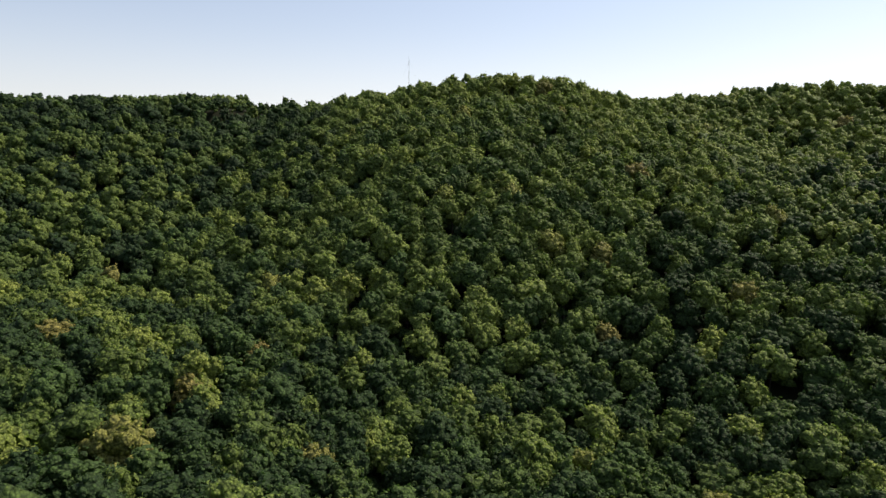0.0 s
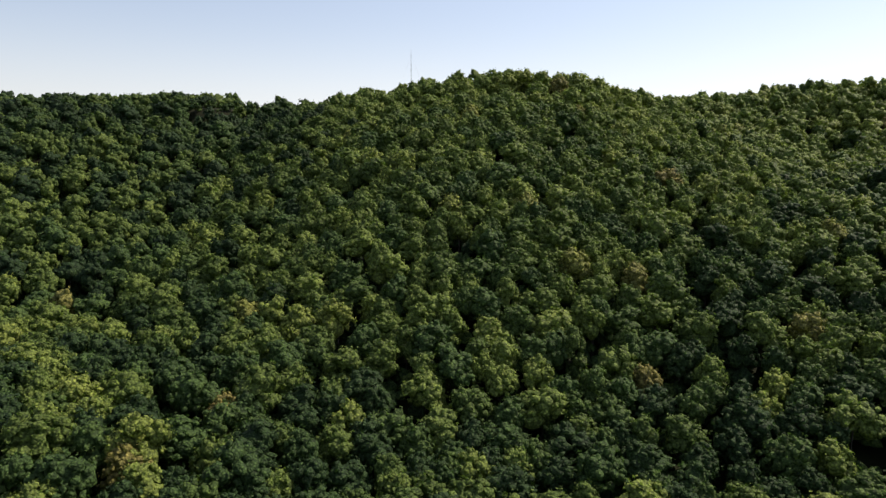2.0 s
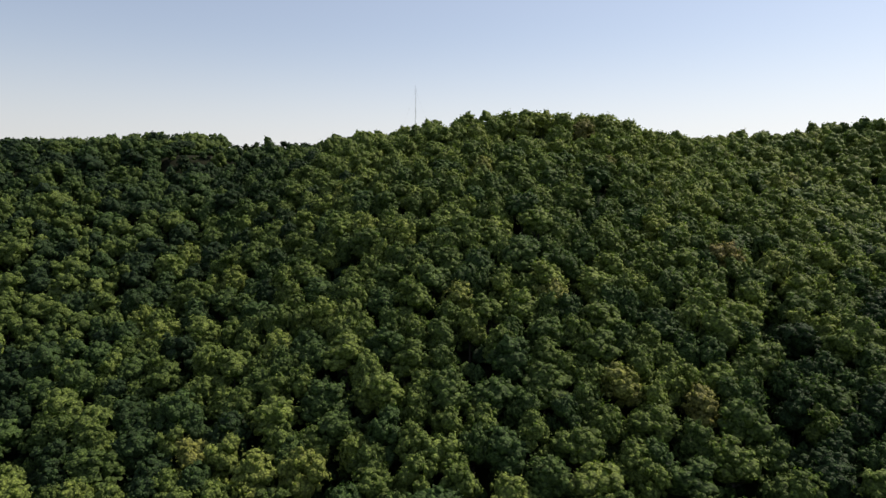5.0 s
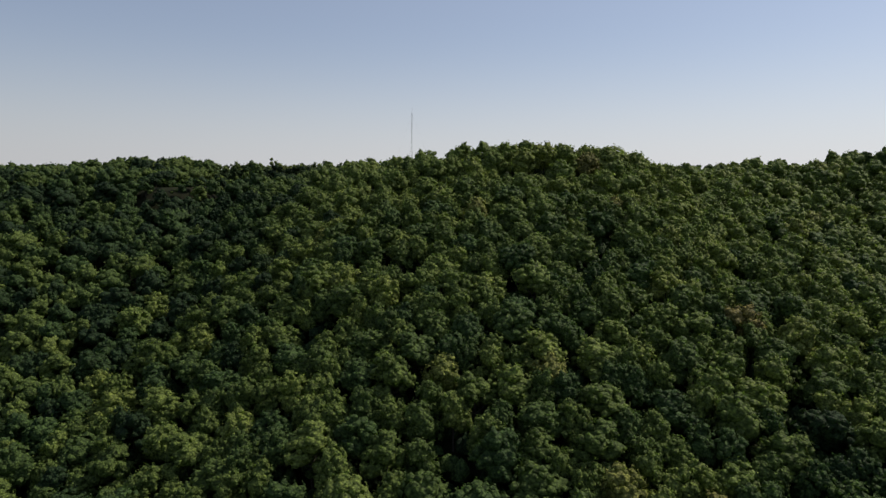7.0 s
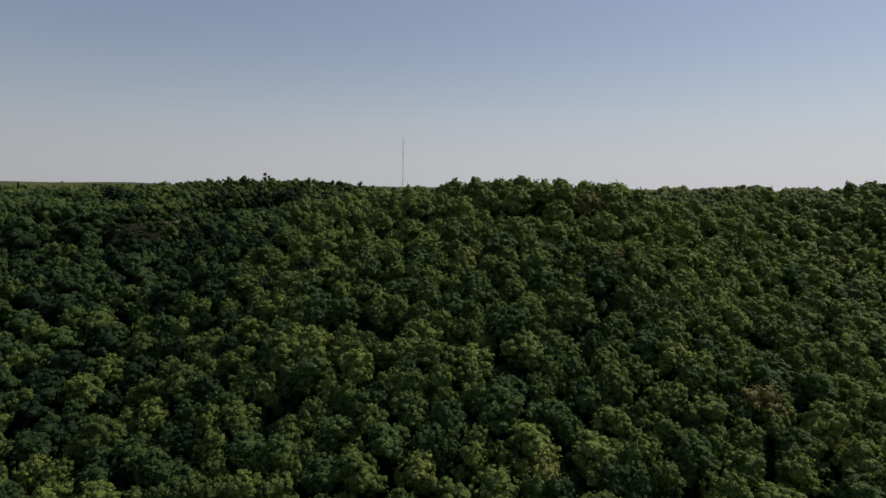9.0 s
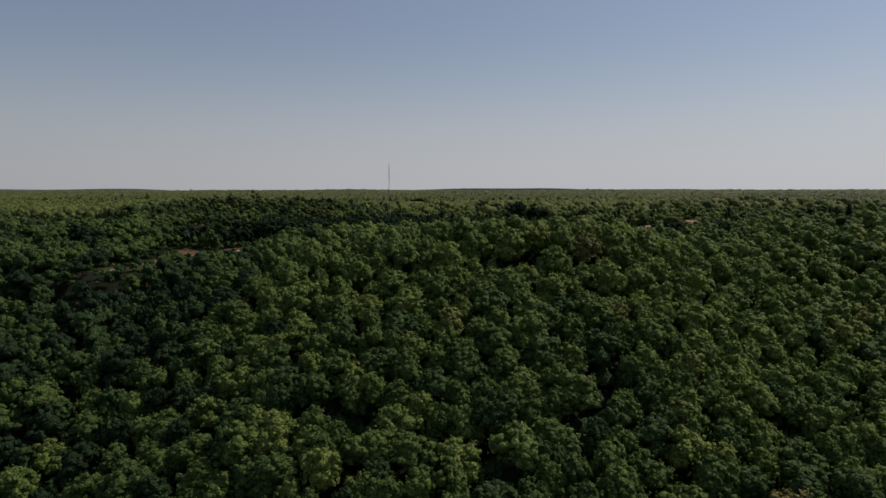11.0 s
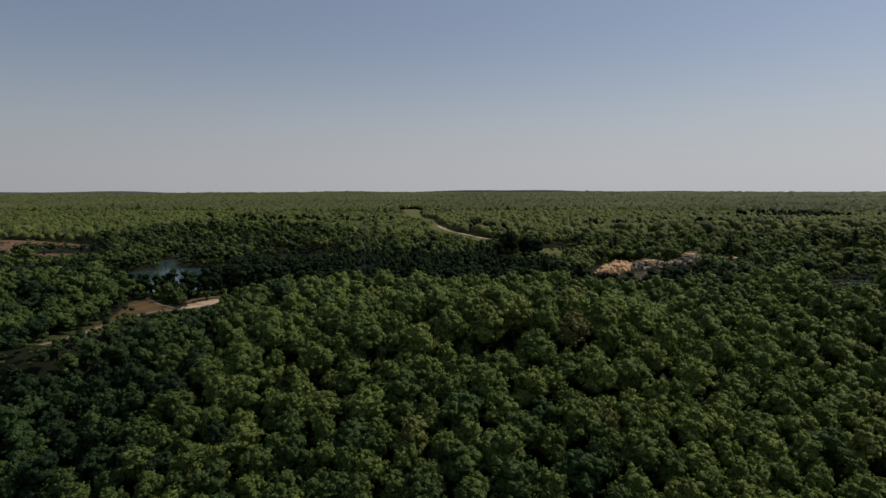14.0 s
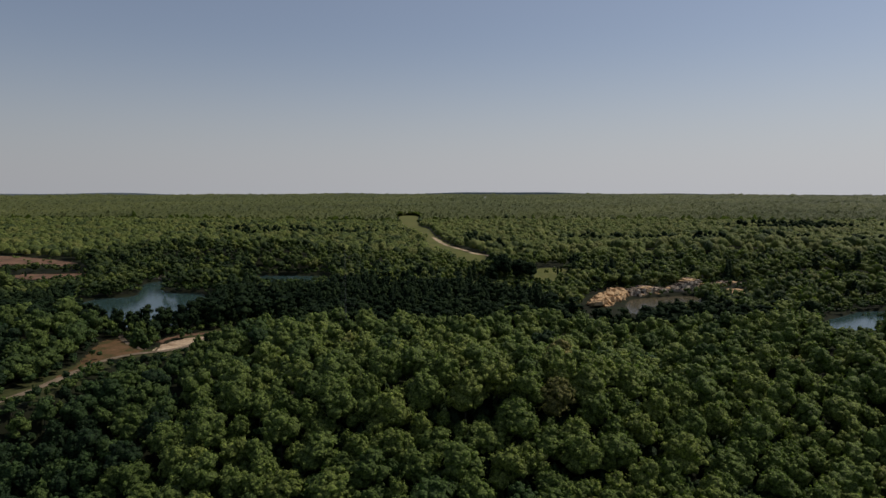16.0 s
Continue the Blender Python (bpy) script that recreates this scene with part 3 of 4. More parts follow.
rng = np.random.default_rng(11)
near_p, near_r = crowded(rng, -390, 390, -40, 472, 2.5, 3.5, 0.33, 1.6, 6.0, 0.66)
pts = np.concatenate([
    near_p,
    scattered(rng, -620, 620, 472, 720, 7.6, 0.5),
    scattered(rng, -1100, 1100, 720, 1400, 10.2, 0.6)])
spread = np.concatenate([near_r / 4.5, np.clip(np.exp(rng.normal(-0.03, 0.25, len(pts) - len(near_r))), 0.55, 1.55)])
px, py = pts[:, 0], pts[:, 1]
ok = in_view(px, py)
px, py, spread = px[ok], py[ok], spread[ok]
clear = openness(px, py)
# Brush has grown back on the red clearing and, thinly, on the lawn.
regrown = (rng.random(len(px)) < 0.22) & ((away(px, py, OPEN_LINES["red_clearing"]) < 0) | (away(px, py, OPEN_LINES["red_bank"]) < 0) | ((away(px, py, OPEN_LINES["lawn"]) < 0) & (rng.random(len(px)) < 0.3)))
ok = ((clear > 2.2) | regrown) & (rng.random(len(px)) > 0.03)
px, py, clear, scale = px[ok], py[ok], clear[ok], spread[ok]
# Young growth next to roads, banks and clearings on the plateau.
out = np.stack([px - 15, py - 150], -1)
out /= np.hypot(out[:, 0], out[:, 1])[:, None]
low = np.zeros(len(px))
for step in (6, 12, 18, 24, 32, 40):
    low = np.maximum(low, (openness(px + out[:, 0] * step, py + out[:, 1] * step) < 0) * (1.05 - step / 55))
# Tint by place also stands in for light: darker low slope and ravines, lighter crest.
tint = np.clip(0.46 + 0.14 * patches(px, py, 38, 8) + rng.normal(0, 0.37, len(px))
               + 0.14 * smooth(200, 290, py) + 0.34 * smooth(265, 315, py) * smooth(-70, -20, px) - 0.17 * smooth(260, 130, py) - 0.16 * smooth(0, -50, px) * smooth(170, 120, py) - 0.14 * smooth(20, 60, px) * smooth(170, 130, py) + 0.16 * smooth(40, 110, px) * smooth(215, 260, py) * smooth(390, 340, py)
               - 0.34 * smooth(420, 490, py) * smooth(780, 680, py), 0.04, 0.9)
odd = rng.random(len(px))
tint = np.where(odd < 0.016, rng.uniform(0.92, 0.985, len(px)), np.where(tint > 0.84, rng.uniform(0.58, 0.86, len(px)), tint))
pine = pine_land(px, py)
scale = scale * (1 - np.where(pine, 0.5, 0.68) * low * (py < 720))
# Crowns spread by their own size; their tops keep to the forest's roof.
roof = (canopy(px, py) + np.where(pine, -1.5, 2.6 - 0.7 * smooth(330, 345, py) * smooth(-20, -60, px) + 1.0 * smooth(320, 345, py) * smooth(470, 440, py) * smooth(-110, -40, px)) - ground(px, py)) / 13.0 * rng.uniform(np.where((py > 325) & (py < 440) | pine, 0.90, 0.66), 1.0)
tall = np.maximum(np.minimum(scale ** 0.7 * rng.uniform(0.92, 1.12, len(px)), roof), 0.28)
scale = np.minimum(scale, tall * 1.6)
# Below the road the slope falls away, and its trees may grow up to the road's height.
below = np.clip((LEVEL + 0.5 - ground(px, py)) / 13.6, 0.0, 1.0) * (py < 400) * ~pine
tall, scale = np.maximum(tall, below), np.maximum(scale, below * 0.9)
tall = tall * np.where((py > 430) & ~pine, rng.uniform(0.72, 1.06, len(px)), 1.0)
# Only low growth behind the east pond, in which the open sky is mirrored.
for step in (8, 18, 30, 45):
    hit = away(px - out[:, 0] * step, py - out[:, 1] * step, POND_LINES["east_pond"]) < 0
    tall[hit], scale[hit] = np.minimum(tall[hit], 0.22 + step / 120), np.minimum(scale[hit], 0.4 + step / 120)
# The road, its meadow and the sand lie open to the south-east.
for step in (3, 6, 10, 15, 20, 26, 33, 41):
    qx, qy = px + out[:, 0] * step, py + out[:, 1] * step
    shown = qx < -85
    by_road = away(qx, qy, ROAD_LINE, False) < 2.0
    by_open = np.minimum(away(qx, qy, OPEN_LINES["meadow"]), away(qx, qy, OPEN_LINES["sand_flat"])) < 0
    for hit, lift in ((by_road & (py < 470) & shown, 0.22), (by_open & (qy > 394) & (py < 470) & shown, 0.13), (by_road & (py < 470) & ~shown, 0.42)):
        most = np.clip((LEVEL + 0.6 + lift * step - ground(px[hit], py[hit])) / 13.4, 0.12, 1.2)
        tall[hit], scale[hit] = np.minimum(tall[hit], most), np.minimum(scale[hit], most * 1.5)
most = low_before(px, py) / 13.5
tall, scale = np.minimum(tall, most), np.minimum(scale, np.maximum(most * 1.6, 0.2))
brush = np.minimum(away(px, py, OPEN_LINES["red_clearing"]), away(px, py, OPEN_LINES["red_bank"])) < 0
tall, scale = np.where(brush, rng.uniform(0.10, 0.32, len(px)), tall), np.where(brush, rng.uniform(0.25, 0.6, len(px)), scale)
front = (np.abs(px - 54) < 22) & (py > 540) & (py < 606)
tall[front] = np.minimum(tall[front], 0.42)
pine |= (py > 430) & (py < 670) & (rng.random(len(px)) < 0.12 + 0.25 * patches(px, py, 30, 14))
for cx, cy, wx, wy in ((330, 905, 85, 26), (470, 880, 60, 22), (190, 945, 60, 22), (-12, 1000, 5, 40), (64, 800, 12, 40), (40, 890, 14, 60)):
    belt = ((px - cx) / wx) ** 2 + ((py - cy) / wy) ** 2 + rng.normal(0, 0.35, len(px)) < 1
    pine |= belt & (rng.random(len(px)) < 0.6)
    tint = np.where(belt, tint * 0.4, tint)
    tall = np.where(belt & (clear > 4), np.maximum(tall, rng.uniform(0.85, 1.1, len(px))), tall)
pine |= (py > 700) & (patches(px, py, 60, 21) + rng.normal(0, 0.16, len(px)) > 0.86)

# Western ravine tinted darker to stand in for shade; then single trees of other kinds.
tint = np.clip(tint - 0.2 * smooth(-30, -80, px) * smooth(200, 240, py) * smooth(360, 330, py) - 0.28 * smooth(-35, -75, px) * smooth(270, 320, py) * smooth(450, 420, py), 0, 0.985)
marked = np.zeros(len(px), bool)
for cx, cy, shade, size in ((82, 180, 0.95, 1.0), (-53, 190, 0.93, 1.0), (-26, 183, 0.87, 1.15), (-49, 129, 0.80, 1.2), (36, 199, 0.93, 1.1), (46, 196, 0.945, 1.0),
                            (69, 283, 0.88, 1.1), (-10, 250, 0.82, 1.2), (-24, 262, 0.85, 1.1), (86, 242, 0.86, 1.2), (116, 302, 0.90, 1.1), (-63, 249, 0.80, 1.1), (2, 228, 0.9, 1.0),
                            (110, 215, 0.94, 1.1), (28, 226, 0.93, 1.0), (-100, 200, 0.95, 1.0), (60, 255, 0.86, 1.1), (-70, 150, 0.84, 1.1), (12, 290, 0.93, 1.0), (150, 330, 0.92, 1.0)):
    k = int(np.argmin(np.hypot(px - cx, py - cy)))
    tint[k], scale[k], tall[k], pine[k], marked[k] = shade, size, size * 1.02, False, True
for cx, cy, size in ((-113, 398, 1.12), (187, 384, 1.1), (193, 381, 1.15), (182, 388, 1.05), (-92, 404, 0.9)):
    k = int(np.argmin(np.hypot(px - cx, py - cy)))
    tint[k], scale[k], tall[k] = 0.3, size, size * 1.04
# Low growth in front of the long field.
for step in (20, 40, 60, 80, 105, 130):
    hit = away(px + out[:, 0] * step, py + out[:, 1] * step, OPEN_LINES["long_field"]) < 0
    hit &= (py > 600) & (py < 1000)
    scale[hit], tall[hit] = np.minimum(scale[hit], 0.95), np.minimum(tall[hit], 0.72 + 0.4 * step / 130)
TRUNK = trunk_mesh(3, 7.0, 0.28)
NEAR = [clumped_crown(100 + k, 4 + k % 4, 48, 0.84 - 0.05 * (k % 3), 150, 0.30, top=12.6 + 0.4 * (k % 4), bough=0.66 - 0.05 * (k % 4)) for k in range(10)]
SMALL = [clumped_crown(150 + k, 3 + k % 2, 22, 1.15, 70, 0.5, top=12.8, bough=0.62) for k in range(6)]
MID = [clumped_crown(200 + k, 4 + k % 3, 26, 1.0, 28, 0.45, top=12.6 + 0.3 * (k % 4), bough=0.58) for k in range(8)]
BACK = [broad_crown(250 + k, 3 + k % 2, 14, 0.90, radius=4.9 - 0.6 * (k % 3), top=12.4 + 1.3 * (k % 3), bough=0.54) for k in range(9)]
FAR = [far_crown(300 + k) for k in range(8)]
PINES = [broad_crown(400 + k, 6, 34, 0.8, radius=3.2, low=1.0, top=14.2, bough=0.56) for k in range(3)] + [pine_crown(410 + k, 7, 7, 60, 0.65, radius=3.1, top=15.0) for k in range(4)]
FARPINES = [broad_crown(450 + k, 2, 6, 1.3, radius=3.8, low=3, bough=0.7) for k in range(4)]

hill = (py < 345) & (py > 68) & ~pine
foot = py <= 68
# The stretch of hillside whose trees stand as things of their own.
own = hill & ~marked & (scale >= 0.60) & (np.abs(px - 12) < 80) & (py > 160) & (py < 320)
own_i = np.flatnonzero(own)
own_i = own_i[np.argsort(np.hypot(px[own_i] - 12, (py[own_i] - 236) * 0.8))][:300]
rest = hill.copy()
rest[own_i] = False
mid = (py >= 345) & (py < 470) & ~pine
back = (py >= 470) & (py < 720) & ~pine
far = (py >= 720) & ~pine
young = rest & (scale < 0.60)
edge = rest & ~young & (~in_view(px, py, 12) | (np.abs(px - 12) > 100) & (py > 190))
rest &= ~young & ~edge
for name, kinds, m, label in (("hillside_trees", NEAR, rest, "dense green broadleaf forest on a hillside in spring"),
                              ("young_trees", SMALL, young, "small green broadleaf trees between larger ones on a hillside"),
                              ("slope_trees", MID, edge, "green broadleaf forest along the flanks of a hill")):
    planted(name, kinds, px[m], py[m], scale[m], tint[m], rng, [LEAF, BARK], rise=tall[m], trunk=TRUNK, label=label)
# Low growth in the gaps, its tint kept dark to stand in for shade.
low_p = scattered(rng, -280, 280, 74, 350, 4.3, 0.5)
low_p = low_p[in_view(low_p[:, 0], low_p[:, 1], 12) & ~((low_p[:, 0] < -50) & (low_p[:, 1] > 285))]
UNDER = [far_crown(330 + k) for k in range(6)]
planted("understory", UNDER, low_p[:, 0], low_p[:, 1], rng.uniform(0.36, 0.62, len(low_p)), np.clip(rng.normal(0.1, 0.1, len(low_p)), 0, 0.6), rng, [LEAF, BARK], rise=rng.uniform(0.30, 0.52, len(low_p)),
        label="low green understory between the trees of a hillside forest, tinted dark as shade")
side = scattered(rng, -300, 300, -160, 345, 8.2)
side = side[~in_view(side[:, 0], side[:, 1])]
side = np.concatenate([side, np.stack([px[foot], py[foot]], -1)])
SIDE = [far_crown(270 + k) for k in range(6)]
planted("valley_trees", SIDE, side[:, 0], side[:, 1], rng.uniform(0.8, 1.25, len(side)), np.clip(rng.normal(0.38, 0.2, len(side)), 0, 0.9), rng, [LEAF, BARK],
        label="green broadleaf forest down in the valley")
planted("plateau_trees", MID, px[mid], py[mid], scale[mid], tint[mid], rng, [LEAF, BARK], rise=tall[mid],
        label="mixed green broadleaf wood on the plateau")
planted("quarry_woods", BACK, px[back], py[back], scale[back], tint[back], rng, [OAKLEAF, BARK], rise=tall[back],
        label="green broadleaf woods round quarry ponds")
# Tint raised a little for distant trees, in place of haze.
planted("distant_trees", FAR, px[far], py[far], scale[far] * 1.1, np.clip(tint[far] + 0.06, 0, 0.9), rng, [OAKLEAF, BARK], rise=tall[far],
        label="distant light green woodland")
pn = pine & (py < 720) & (py >= 485)
planted("pine_wood", PINES, px[pn], py[pn], scale[pn], rng.random(pn.sum()), rng, [PINE, BARK], TRUNK, tall[pn], label="belt of dark green pine trees round ponds")
pn = pine & (py < 485)
planted("bank_pines", PINES[:3], px[pn], py[pn], scale[pn] * 1.25, rng.random(pn.sum()), rng, [PINE, BARK], TRUNK, tall[pn] * 0.93, label="round-crowned dark pines on a pond bank")
pf = pine & (py >= 720)
planted("distant_pines", FARPINES, px[pf], py[pf], scale[pf], rng.random(pf.sum()), rng, [PINE, BARK], label="dark distant stands of pine")

ep = scattered(rng, -235, 185, 428, 580, 6.0)
ex, ey = ep[:, 0], ep[:, 1]
eo = openness(ex, ey)
ok = pine_land(ex, ey) & (eo > 1.2)
ex, ey, eo = ex[ok], ey[ok], eo[ok]
thick = rng.uniform(0.45, 0.95, len(ex)) * (1 - 0.4 * (ex > 60) - 0.3 * (ex < -40) * (ey < 480))
planted("pine_thicket", PINES[:3], ex, ey, np.minimum(thick, low_before(ex, ey) / 14), rng.random(len(ex)), rng, [PINE, BARK], label="close thicket of dark pines by the ponds")

# Dense young brush between the full-grown trees and the open places.
bp = scattered(rng, -260, 330, 318, 660, 4.4)
bx, by = bp[:, 0], bp[:, 1]
bc = openness(bx, by)
ok = in_view(bx, by) & ((bc > 0.6) | (rng.random(len(bx)) < 0.015) & (away(bx, by, OPEN_LINES["meadow"]) < -1)) & (bc < 26) & (rng.random(len(bx)) < 0.85)
bx, by, bc = bx[ok], by[ok], bc[ok]
BRUSH = [broad_crown(500 + k, 2, 16, 1.3, radius=4.6, low=1.0, top=11.0, bough=0.62) for k in range(5)]
wide = rng.uniform(0.30, 0.52, len(bx)) + 0.10 * smooth(4, 26, bc)
high = wide * 0.8
out = np.stack([bx - 15, by - 150], -1)
out /= np.hypot(out[:, 0], out[:, 1])[:, None]
for step in (16, 12, 8, 5, 3):
    qx, qy = bx + out[:, 0] * step, by + out[:, 1] * step
    hit = (np.minimum(away(qx, qy, ROAD_LINE, False) - 2.0, away(qx, qy, OPEN_LINES["sand_flat"])) < 0) & (by < 470)
    high[hit] = (0.5 + np.where(qy[hit] > 394, 0.11, 0.22) * step) / 11 * rng.uniform(0.7, 1.8, hit.sum())
wide = np.minimum(wide, 0.14 + high)
# Western brush shares the darker tint that stands in for shade.
planted("roadside_brush", BRUSH, bx, by, wide, np.clip(rng.normal(0.32, 0.2, len(bx)) - 0.2 * (bx < -40) * (by < 430), 0, 0.9), rng, [LEAF, BARK], rise=high,
        label="dense low green brush along roads and pond banks")

# Islets of shrubs in the shallow east pond.
ix, iy = rng.uniform(196, 240, 90), rng.uniform(452, 508, 90)
ok = (away(ix, iy, POND_LINES["east_pond"]) < -1) & (patches(ix, iy, 7, 4) > 0.25)
ix, iy = ix[ok], iy[ok]
planted("pond_shrubs", BRUSH, ix, iy, rng.uniform(0.22, 0.42, len(ix)), np.full(len(ix), 0.15), rng, [LEAF, BARK], rise=rng.uniform(0.42, 0.62, len(ix)),
        label="dark low shrubs on islets in a shallow pond")

# The trees that stand alone as things, each with its trunk and crown.
trunk_me = triangles("trunk", *trunk_mesh(7, 7.5, 0.30, 5, 3), soft=True)
trunk_me.materials.append(BARK)
crown_me = []
for k, (v, t) in enumerate(NEAR):
    me = triangles("crown", v, t, tint=np.full(len(v), 0.14), soft=True)
    me.attributes.new("lone", "FLOAT", "POINT").data.foreach_set("value", np.full(len(v), 0.62, np.float32))
    me.materials.append(LEAF)
    crown_me.append(me)
for q, i in enumerate(own_i):
    tree = tagged(new("broadleaf_tree"), "green broadleaf tree with a rounded spring crown", "tree", "trees on the hillside")
    tree.matrix_world = Matrix.LocRotScale((px[i], py[i], float(ground(px[i], py[i]))), Euler((0, 0, rng.uniform(0, 6.28))), (scale[i], scale[i], tall[i]))
    for name, me in (("trunk", trunk_me), ("crown", crown_me[q % 10])):
        o = new(name, me)
        o.parent = tree


def pine_tree(x, y, high, wide, seed, label):
    """A full-grown pine that stands over the woods: a bare lower trunk and a ragged dark crown."""
    tree = tagged(new("pine_tree"), label, "tree", "tall pines by the quarry")
    tree.matrix_world = pose(x, y, float(ground(x, y)), 0, 0, seed * 47)
    part("trunk", triangles("trunk", *trunk_mesh(8, high * 0.62, 0.42, 7, seed), soft=True), BARK, tree)
    v, t = clumped_crown(seed, 9, 70, 1.5, 220, 0.6, radius=wide, low=high * 0.12, top=high, bough=0.45)
    part("crown", triangles("crown", v, t, tint=np.full(len(v), 0.3), soft=True), PINE, tree)


for x, y, high, wide, label in ((53, 605, 22.0, 7.6, "very tall dark pine standing over the woods"), (65, 608, 17.0, 6.0, "tall dark pine beside a taller one"),
                                (45, 598, 14.5, 4.6, "dark pine at the edge of a pine belt"), (72, 600, 15.0, 4.2, "dark pine next to a small lawn")):
    pine_tree(x, y, high, wide, int(x), label)


# ---- woods out to the horizon and all round ----
def woods(a0, a1, da, r0, r1, growth, seed):
    rng = np.random.default_rng(seed)
    ang = np.radians(np.arange(a0, a1 + da / 2, da))
    rad = [r0]
    while rad[-1] < r1:
        rad.append(rad[-1] * growth)
    A, R = np.meshgrid(ang, np.array(rad))
    A = A + rng.uniform(-0.4, 0.4, A.shape) * radians(da) * (np.abs(A) < radians(179))
    x, y = R * np.sin(A), 100 + R * np.cos(A)
    z = canopy(x, y) - 3.0 + rng.normal(0, 3.2, x.shape)
    i = np.arange(x.size).reshape(x.shape)
    a, b, c, d = (q.ravel() for q in (i[:-1, :-1], i[:-1, 1:], i[1:, 1:], i[1:, :-1]))
    t = np.concatenate([np.stack([a, b, c], -1), np.stack([a, c, d], -1)])
    v = np.stack([x.ravel(), y.ravel(), z.ravel()], -1)
    tn = np.clip(0.52 + 0.16 * patches(v[:, 0], v[:, 1], 150, 5) + rng.normal(0, 0.08, len(v)), 0.1, 0.9)
    m = v[t].mean(1)
    covered = in_view(m[:, 0], m[:, 1], 34) & (m[:, 1] < 1392) | (np.abs(m[:, 0]) < 296) & (m[:, 1] > -156) & (m[:, 1] < 342)
    bare = away(m[:, 0], m[:, 1], OPEN_LINES["long_field"]) < 6
    return v, t[~covered & ~bare], tn


for name, args, label in (("far_woods", (-43, 43, 0.2, 1150, 4900, 1.0068, 1), "endless light green woods out to the horizon"),
                          ("valley_woods", (-180, 180, 1.5, 15, 4900, 1.035, 2), "green woods on the slopes and valley all round")):
    v, t, tn = woods(*args)
    if name == "valley_woods":
        m = v[t].mean(1)
        turn = np.degrees(np.arctan2(m[:, 0], m[:, 1] - 100))
        t = t[~((np.abs(turn) < 42.5) & (np.hypot(m[:, 0], m[:, 1] - 100) > 1150))]
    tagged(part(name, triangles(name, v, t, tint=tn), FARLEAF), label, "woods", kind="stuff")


# Low hills on the horizon; distance haze is put into their blue-grey colour.
a = np.radians(np.arange(-60, 60.1, 1.0))
top = 157 + 6 * np.sin(a * 9 + 1) + 4 * np.sin(a * 23) + 3 * np.sin(a * 41 + 2)
hv = np.concatenate([np.stack([4880 * np.sin(a), 4880 * np.cos(a), np.full(len(a), 110.0)], -1), np.stack([4890 * np.sin(a), 4890 * np.cos(a), top], -1)])
k = np.arange(len(a) - 1)
ht = np.concatenate([np.stack([k, k + 1, k + 1 + len(a)], -1), np.stack([k, k + 1 + len(a), k + len(a)], -1)])
HILLS = earth("haze_tinted_hills", [(0.3, (0.20, 0.24, 0.27)), (0.7, (0.26, 0.30, 0.33))], 0.01)
tagged(part("backdrop", triangles("backdrop", hv, ht, soft=True), HILLS), "low hills on the horizon, coloured blue by painted haze", "hills", kind="structure")


# ---- the mast ----
def mast(x, y, height):
    """A slim lattice mast with guy wires."""
    z = float(ground(x, y))
    root = tagged(new("radio_mast"), "tall slim grey steel lattice radio mast with guy wires", "mast")
    root.matrix_world = pose(x, y, z)

    def rod(name, ends, r, sides=4):
        bm = bmesh.new()
        for a, b in ends:
            a, b = Vector(a), Vector(b)
            m = Matrix.Translation((a + b) / 2) @ (b - a).to_track_quat("Z", "Y").to_matrix().to_4x4()
            bmesh.ops.create_cone(bm, cap_ends=True, segments=sides, radius1=r, radius2=r, depth=(b - a).length, matrix=m)
        return part(name, bm, STEEL, root)
    legs = [(0.24 * math.cos(q), 0.24 * math.sin(q)) for q in (0.5, 2.594, 4.689)]
    for lx, ly in legs:
        rod("leg", [((lx, ly, 0), (lx, ly, height - 2))], 0.026, 6)
    braces, up = [], 0.0
    while up < height - 3.2:
        for k in range(3):
            (ax, ay), (bx, by) = legs[k], legs[(k + 1) % 3]
            braces += [((ax, ay, up), (bx, by, up + 1.2)), ((ax, ay, up), (bx, by, up))]
        up += 1.2
    rod("bracing", braces, 0.010, 3)
    rod("aerial", [((0, 0, height - 2.2), (0, 0, height))], 0.03, 6)
    for lift in (0.5, 0.92):
        for q in (0.5, 2.594, 4.689):
            rod("guy_wire", [((0.24 * math.cos(q), 0.24 * math.sin(q), height * lift), (17 * math.cos(q), 17 * math.sin(q), 0))], 0.012, 3)


mast(-20.0, 423.0, 42.0)


# ---- quarry rock ----
def stone_mesh(seed, name="stone"):
    """A split block with knocked-off corners."""
    rng = np.random.default_rng(seed)
    bm = bmesh.new()
    bmesh.ops.create_cube(bm, size=2.0)
    bmesh.ops.bevel(bm, geom=list(bm.edges), offset=0.28, segments=1, affect="EDGES", profile=0.5)
    for v in bm.verts:
        v.co += Vector(rng.uniform(-0.17, 0.17, 3))
    me = bpy.data.meshes.new(name)
    bm.to_mesh(me)
    bm.free()
    return me


GREYS, TANS = [stone_mesh(k) for k in range(7)], [stone_mesh(20 + k) for k in range(7)]
for me in GREYS:
    me.materials.append(ROCK)
for me in TANS:
    me.materials.append(TAN)


def stones(root, meshes, places, rng, tilt=0.12):
    for x, y, z, sx, sy, sz, turn in places:
        o = new("stone", meshes[int(rng.integers(len(meshes)))])
        o.parent = root
        o.matrix_basis = Matrix.LocRotScale((x, y, z), Euler((rng.uniform(-tilt, tilt), rng.uniform(-tilt, tilt), turn)), (sx, sy, sz))


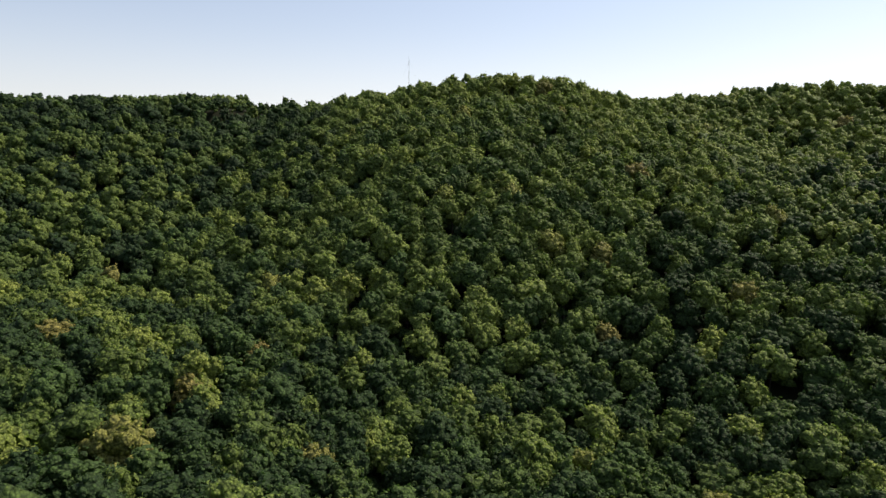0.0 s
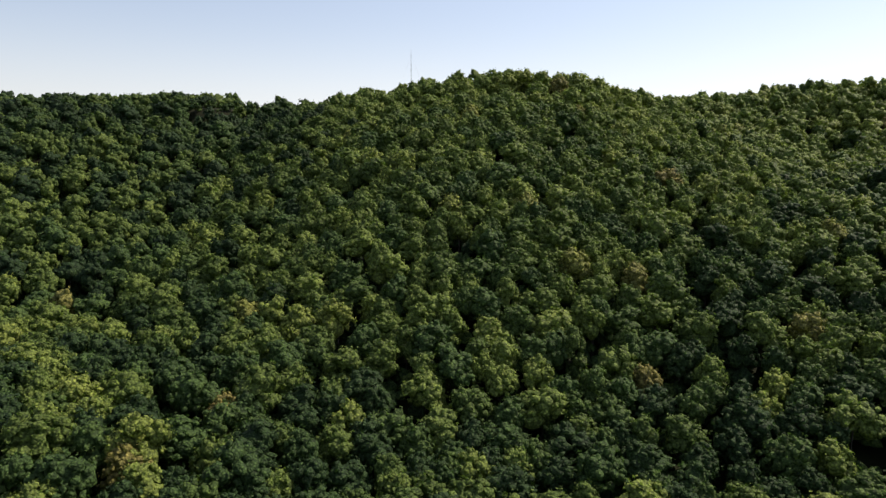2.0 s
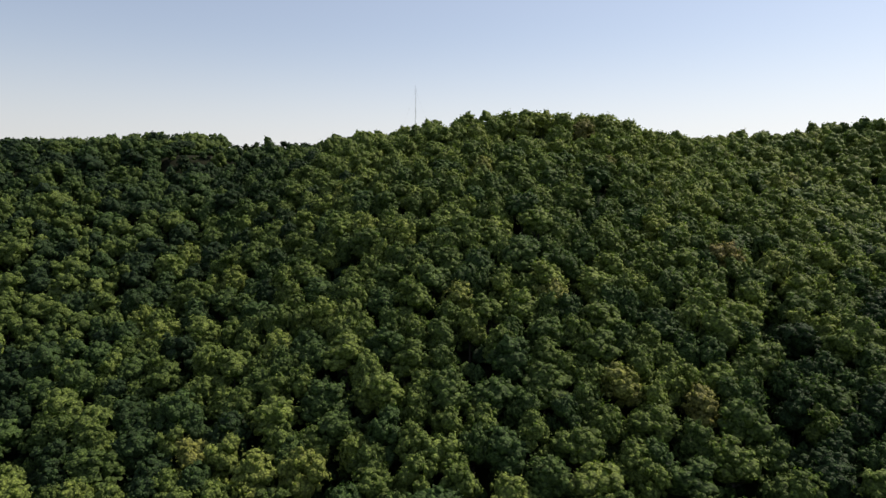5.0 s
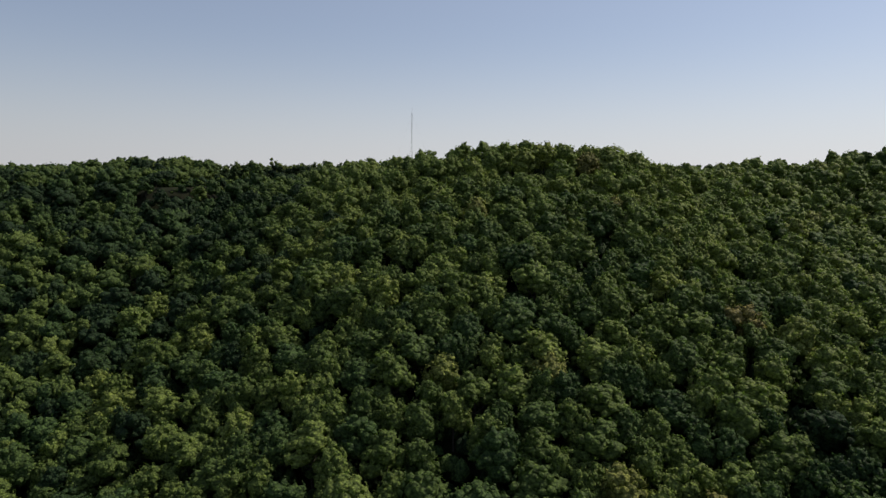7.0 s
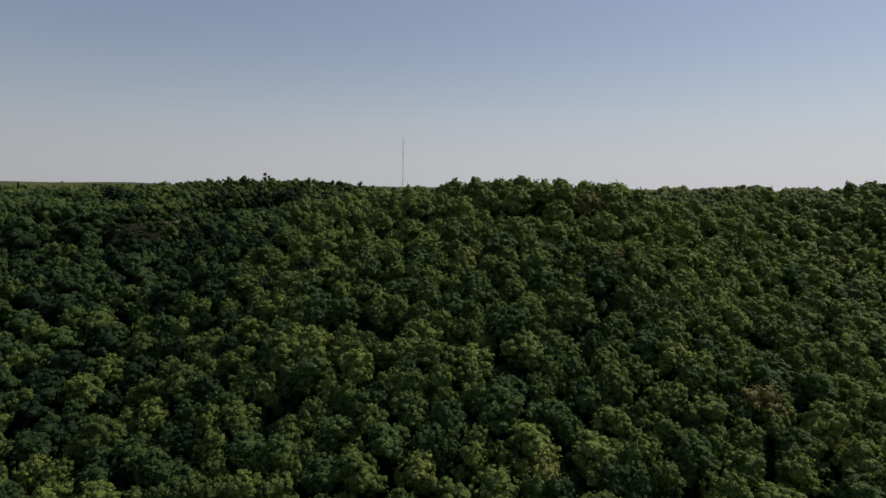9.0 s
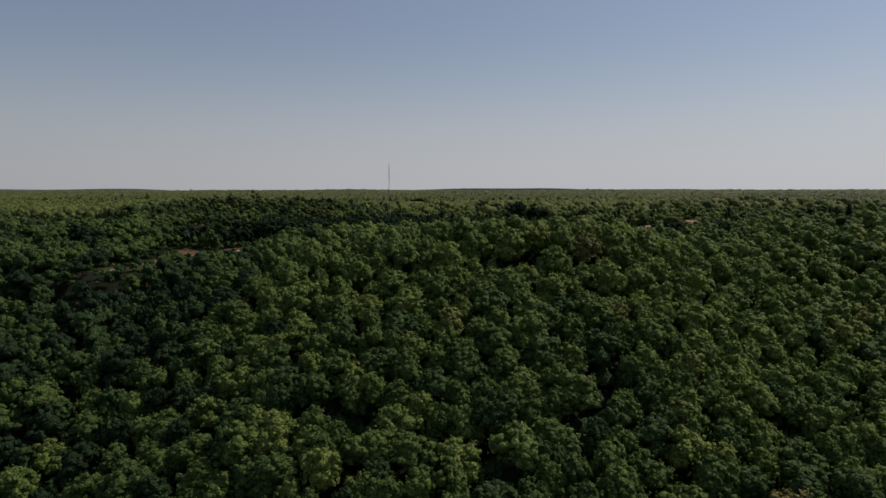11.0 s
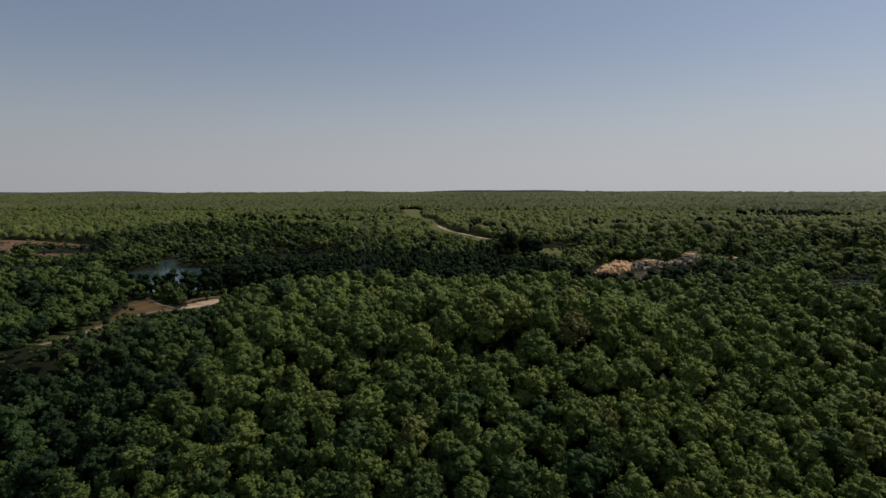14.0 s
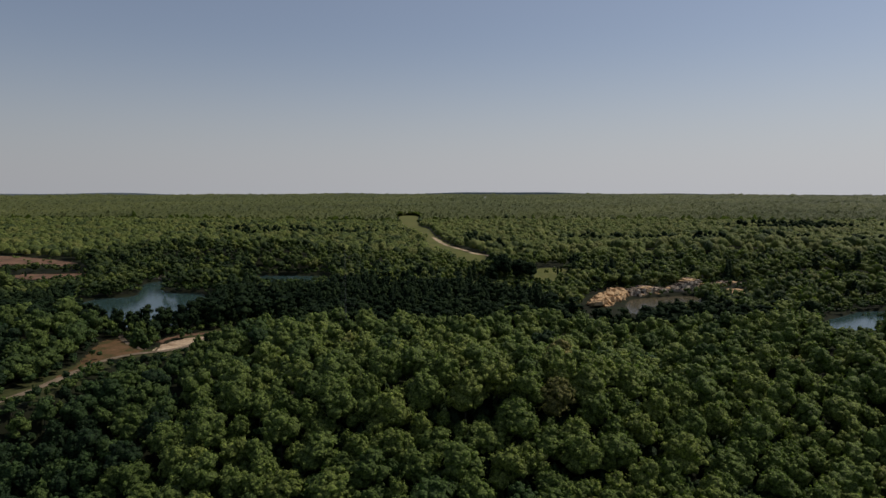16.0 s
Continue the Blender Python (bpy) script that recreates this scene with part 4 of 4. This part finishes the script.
def rock_face(line, high, label, rng):
    """A worked ledge: courses of split blocks in front of a solid face."""
    root = tagged(new("rock_ledge"), label, "rock ledge", kind="structure")
    places = []
    for a, b in zip(line[:-1], line[1:]):
        run = float(np.hypot(*(b - a)))
        turn = math.atan2(b[1] - a[1], b[0] - a[0])
        many = max(1, int(run / (2.6 if a[0] < 205 else 4.6)))
        for q in range(many):
            c = a + (b - a) * (q + 0.5) / many
            up, h = LEVEL - 2.2, high(c[0])
            while up < LEVEL + h:
                sz = min(rng.uniform(0.55, 1.7), max(0.4, (LEVEL + h - up) / 1.7))
                back = (up - LEVEL) * rng.uniform(0.05, 0.3) + rng.uniform(-0.9, 0.6)
                if rng.random() > 0.08:
                    places.append((c[0] - back * math.sin(turn), c[1] + back * math.cos(turn), up + sz * 0.9, rng.uniform(1.0, 2.5), rng.uniform(1.5, 2.8), sz, turn + rng.uniform(-0.3, 0.3)))
                up += sz * 1.8
        # Bare flat rock along the top.
        if high(a[0]) > 2.0 and rng.random() < 0.7:
            c = (a + b) / 2
            places.append((c[0] - 3.4 * math.sin(turn), c[1] + 3.4 * math.cos(turn), LEVEL + high(c[0]) - 0.1, run * 0.36, rng.uniform(1.4, 2.6), rng.uniform(0.3, 0.7), turn + rng.uniform(-0.2, 0.2)))
    stones(root, GREYS + TANS[:2], places, rng, 0.10)
    bm = bmesh.new()
    rows = []
    for i, (x, y) in enumerate(line):
        d = line[min(i + 1, len(line) - 1)] - line[max(i - 1, 0)]
        nx, ny = -d[1] / np.hypot(*d), d[0] / np.hypot(*d)
        h = high(x)
        rows.append([bm.verts.new((x + nx * o, y + ny * o, z)) for o, z in ((1.6, LEVEL - 3), (2.4, LEVEL + h * 0.7 - 0.6), (5.0, LEVEL + h - 1.2), (9.0, LEVEL + h * 0.6 - 0.8), (14.0, LEVEL - 0.5))])
    for p, q in zip(rows, rows[1:]):
        for k in range(4):
            bm.faces.new((p[k], q[k], q[k + 1], p[k + 1]))
    part("bank", bm, ROCK, root)


qr = np.random.default_rng(77)
rock_face(CLIFF_LINE[2:], lambda x: 3.4 * float(np.exp(-((x - 138) / 9) ** 2)) + 5.6 * float(np.exp(-((x - 171) / 9) ** 2)) + 1.4 + 0.7 * math.sin(x / 6), "grey and tan quarry ledge of split rock above a pond", qr)
heap = tagged(new("rubble_heap"), "sunlit tan rubble heap on a quarry bank", "rubble", kind="structure")
places = []
for k in range(210):
    u, w = qr.uniform(0, 1), qr.uniform(-1, 1)
    cx, cy = 98 + 26 * u + w * 6 * 0.5, 514 + 48 * u - w * 6
    h = 5.4 * (1 - w * w) * math.sin(0.6 + 2.1 * u)
    s0 = qr.uniform(0.6, 2.1)
    places.append((cx, cy, LEVEL - 1.0 + h, s0 * qr.uniform(0.8, 1.4), s0, s0 * qr.uniform(0.5, 0.9), qr.uniform(0, 3)))
stones(heap, TANS, places, qr, 0.6)
far_spill = [(-255 + 60 * u + qr.uniform(-3, 3), 677 + 42 * u + qr.uniform(-5, 5), LEVEL + 0.2, s0 * 1.5, s0, s0 * 0.6, qr.uniform(0, 3)) for u, s0 in zip(qr.uniform(0, 1, 30), qr.uniform(0.6, 1.8, 30))]
spill = tagged(new("rock_pile"), "pale broken rocks on a pond bank", "rocks", kind="structure")
stones(spill, GREYS, [(-184 + qr.uniform(-9, 9), 618 + qr.uniform(-6, 6), LEVEL + 0.3, s0 * 1.3, s0, s0 * 0.7, qr.uniform(0, 3)) for s0 in qr.uniform(0.7, 2.0, 26)] + far_spill, qr)


# ---- far buildings ----
def barn(x, y, z, length, width, eaves, ridge, turn, label):
    root = tagged(new("barn"), label, "barn")
    root.matrix_world = pose(x, y, z, 0, 0, turn)
    bm = bmesh.new()
    bmesh.ops.create_cube(bm, size=1.0, matrix=Matrix.Translation((0, 0, eaves / 2)) @ Matrix.Diagonal((length, width, eaves, 1)))
    part("wall", bm, WHITE, root)
    bm = bmesh.new()
    ends = []
    for sx in (-0.52, 0.52):
        ends.append([bm.verts.new((sx * length, q * width, w)) for q, w in ((-0.56, eaves), (0, ridge), (0.56, eaves), (0.56, eaves - 0.3), (0, ridge - 0.35), (-0.56, eaves - 0.3))])
    p, q = ends
    for k in range(6):
        bm.faces.new((p[k], q[k], q[(k + 1) % 6], p[(k + 1) % 6]))
    bm.faces.new(p[::-1])
    bm.faces.new(q)
    part("roof", bm, SLATE, root, "pale grey metal roof")


barn(119, 3515, float(ground(119, 3515)), 30, 12, 11, 15, 8, "long white barn far off among the woods")
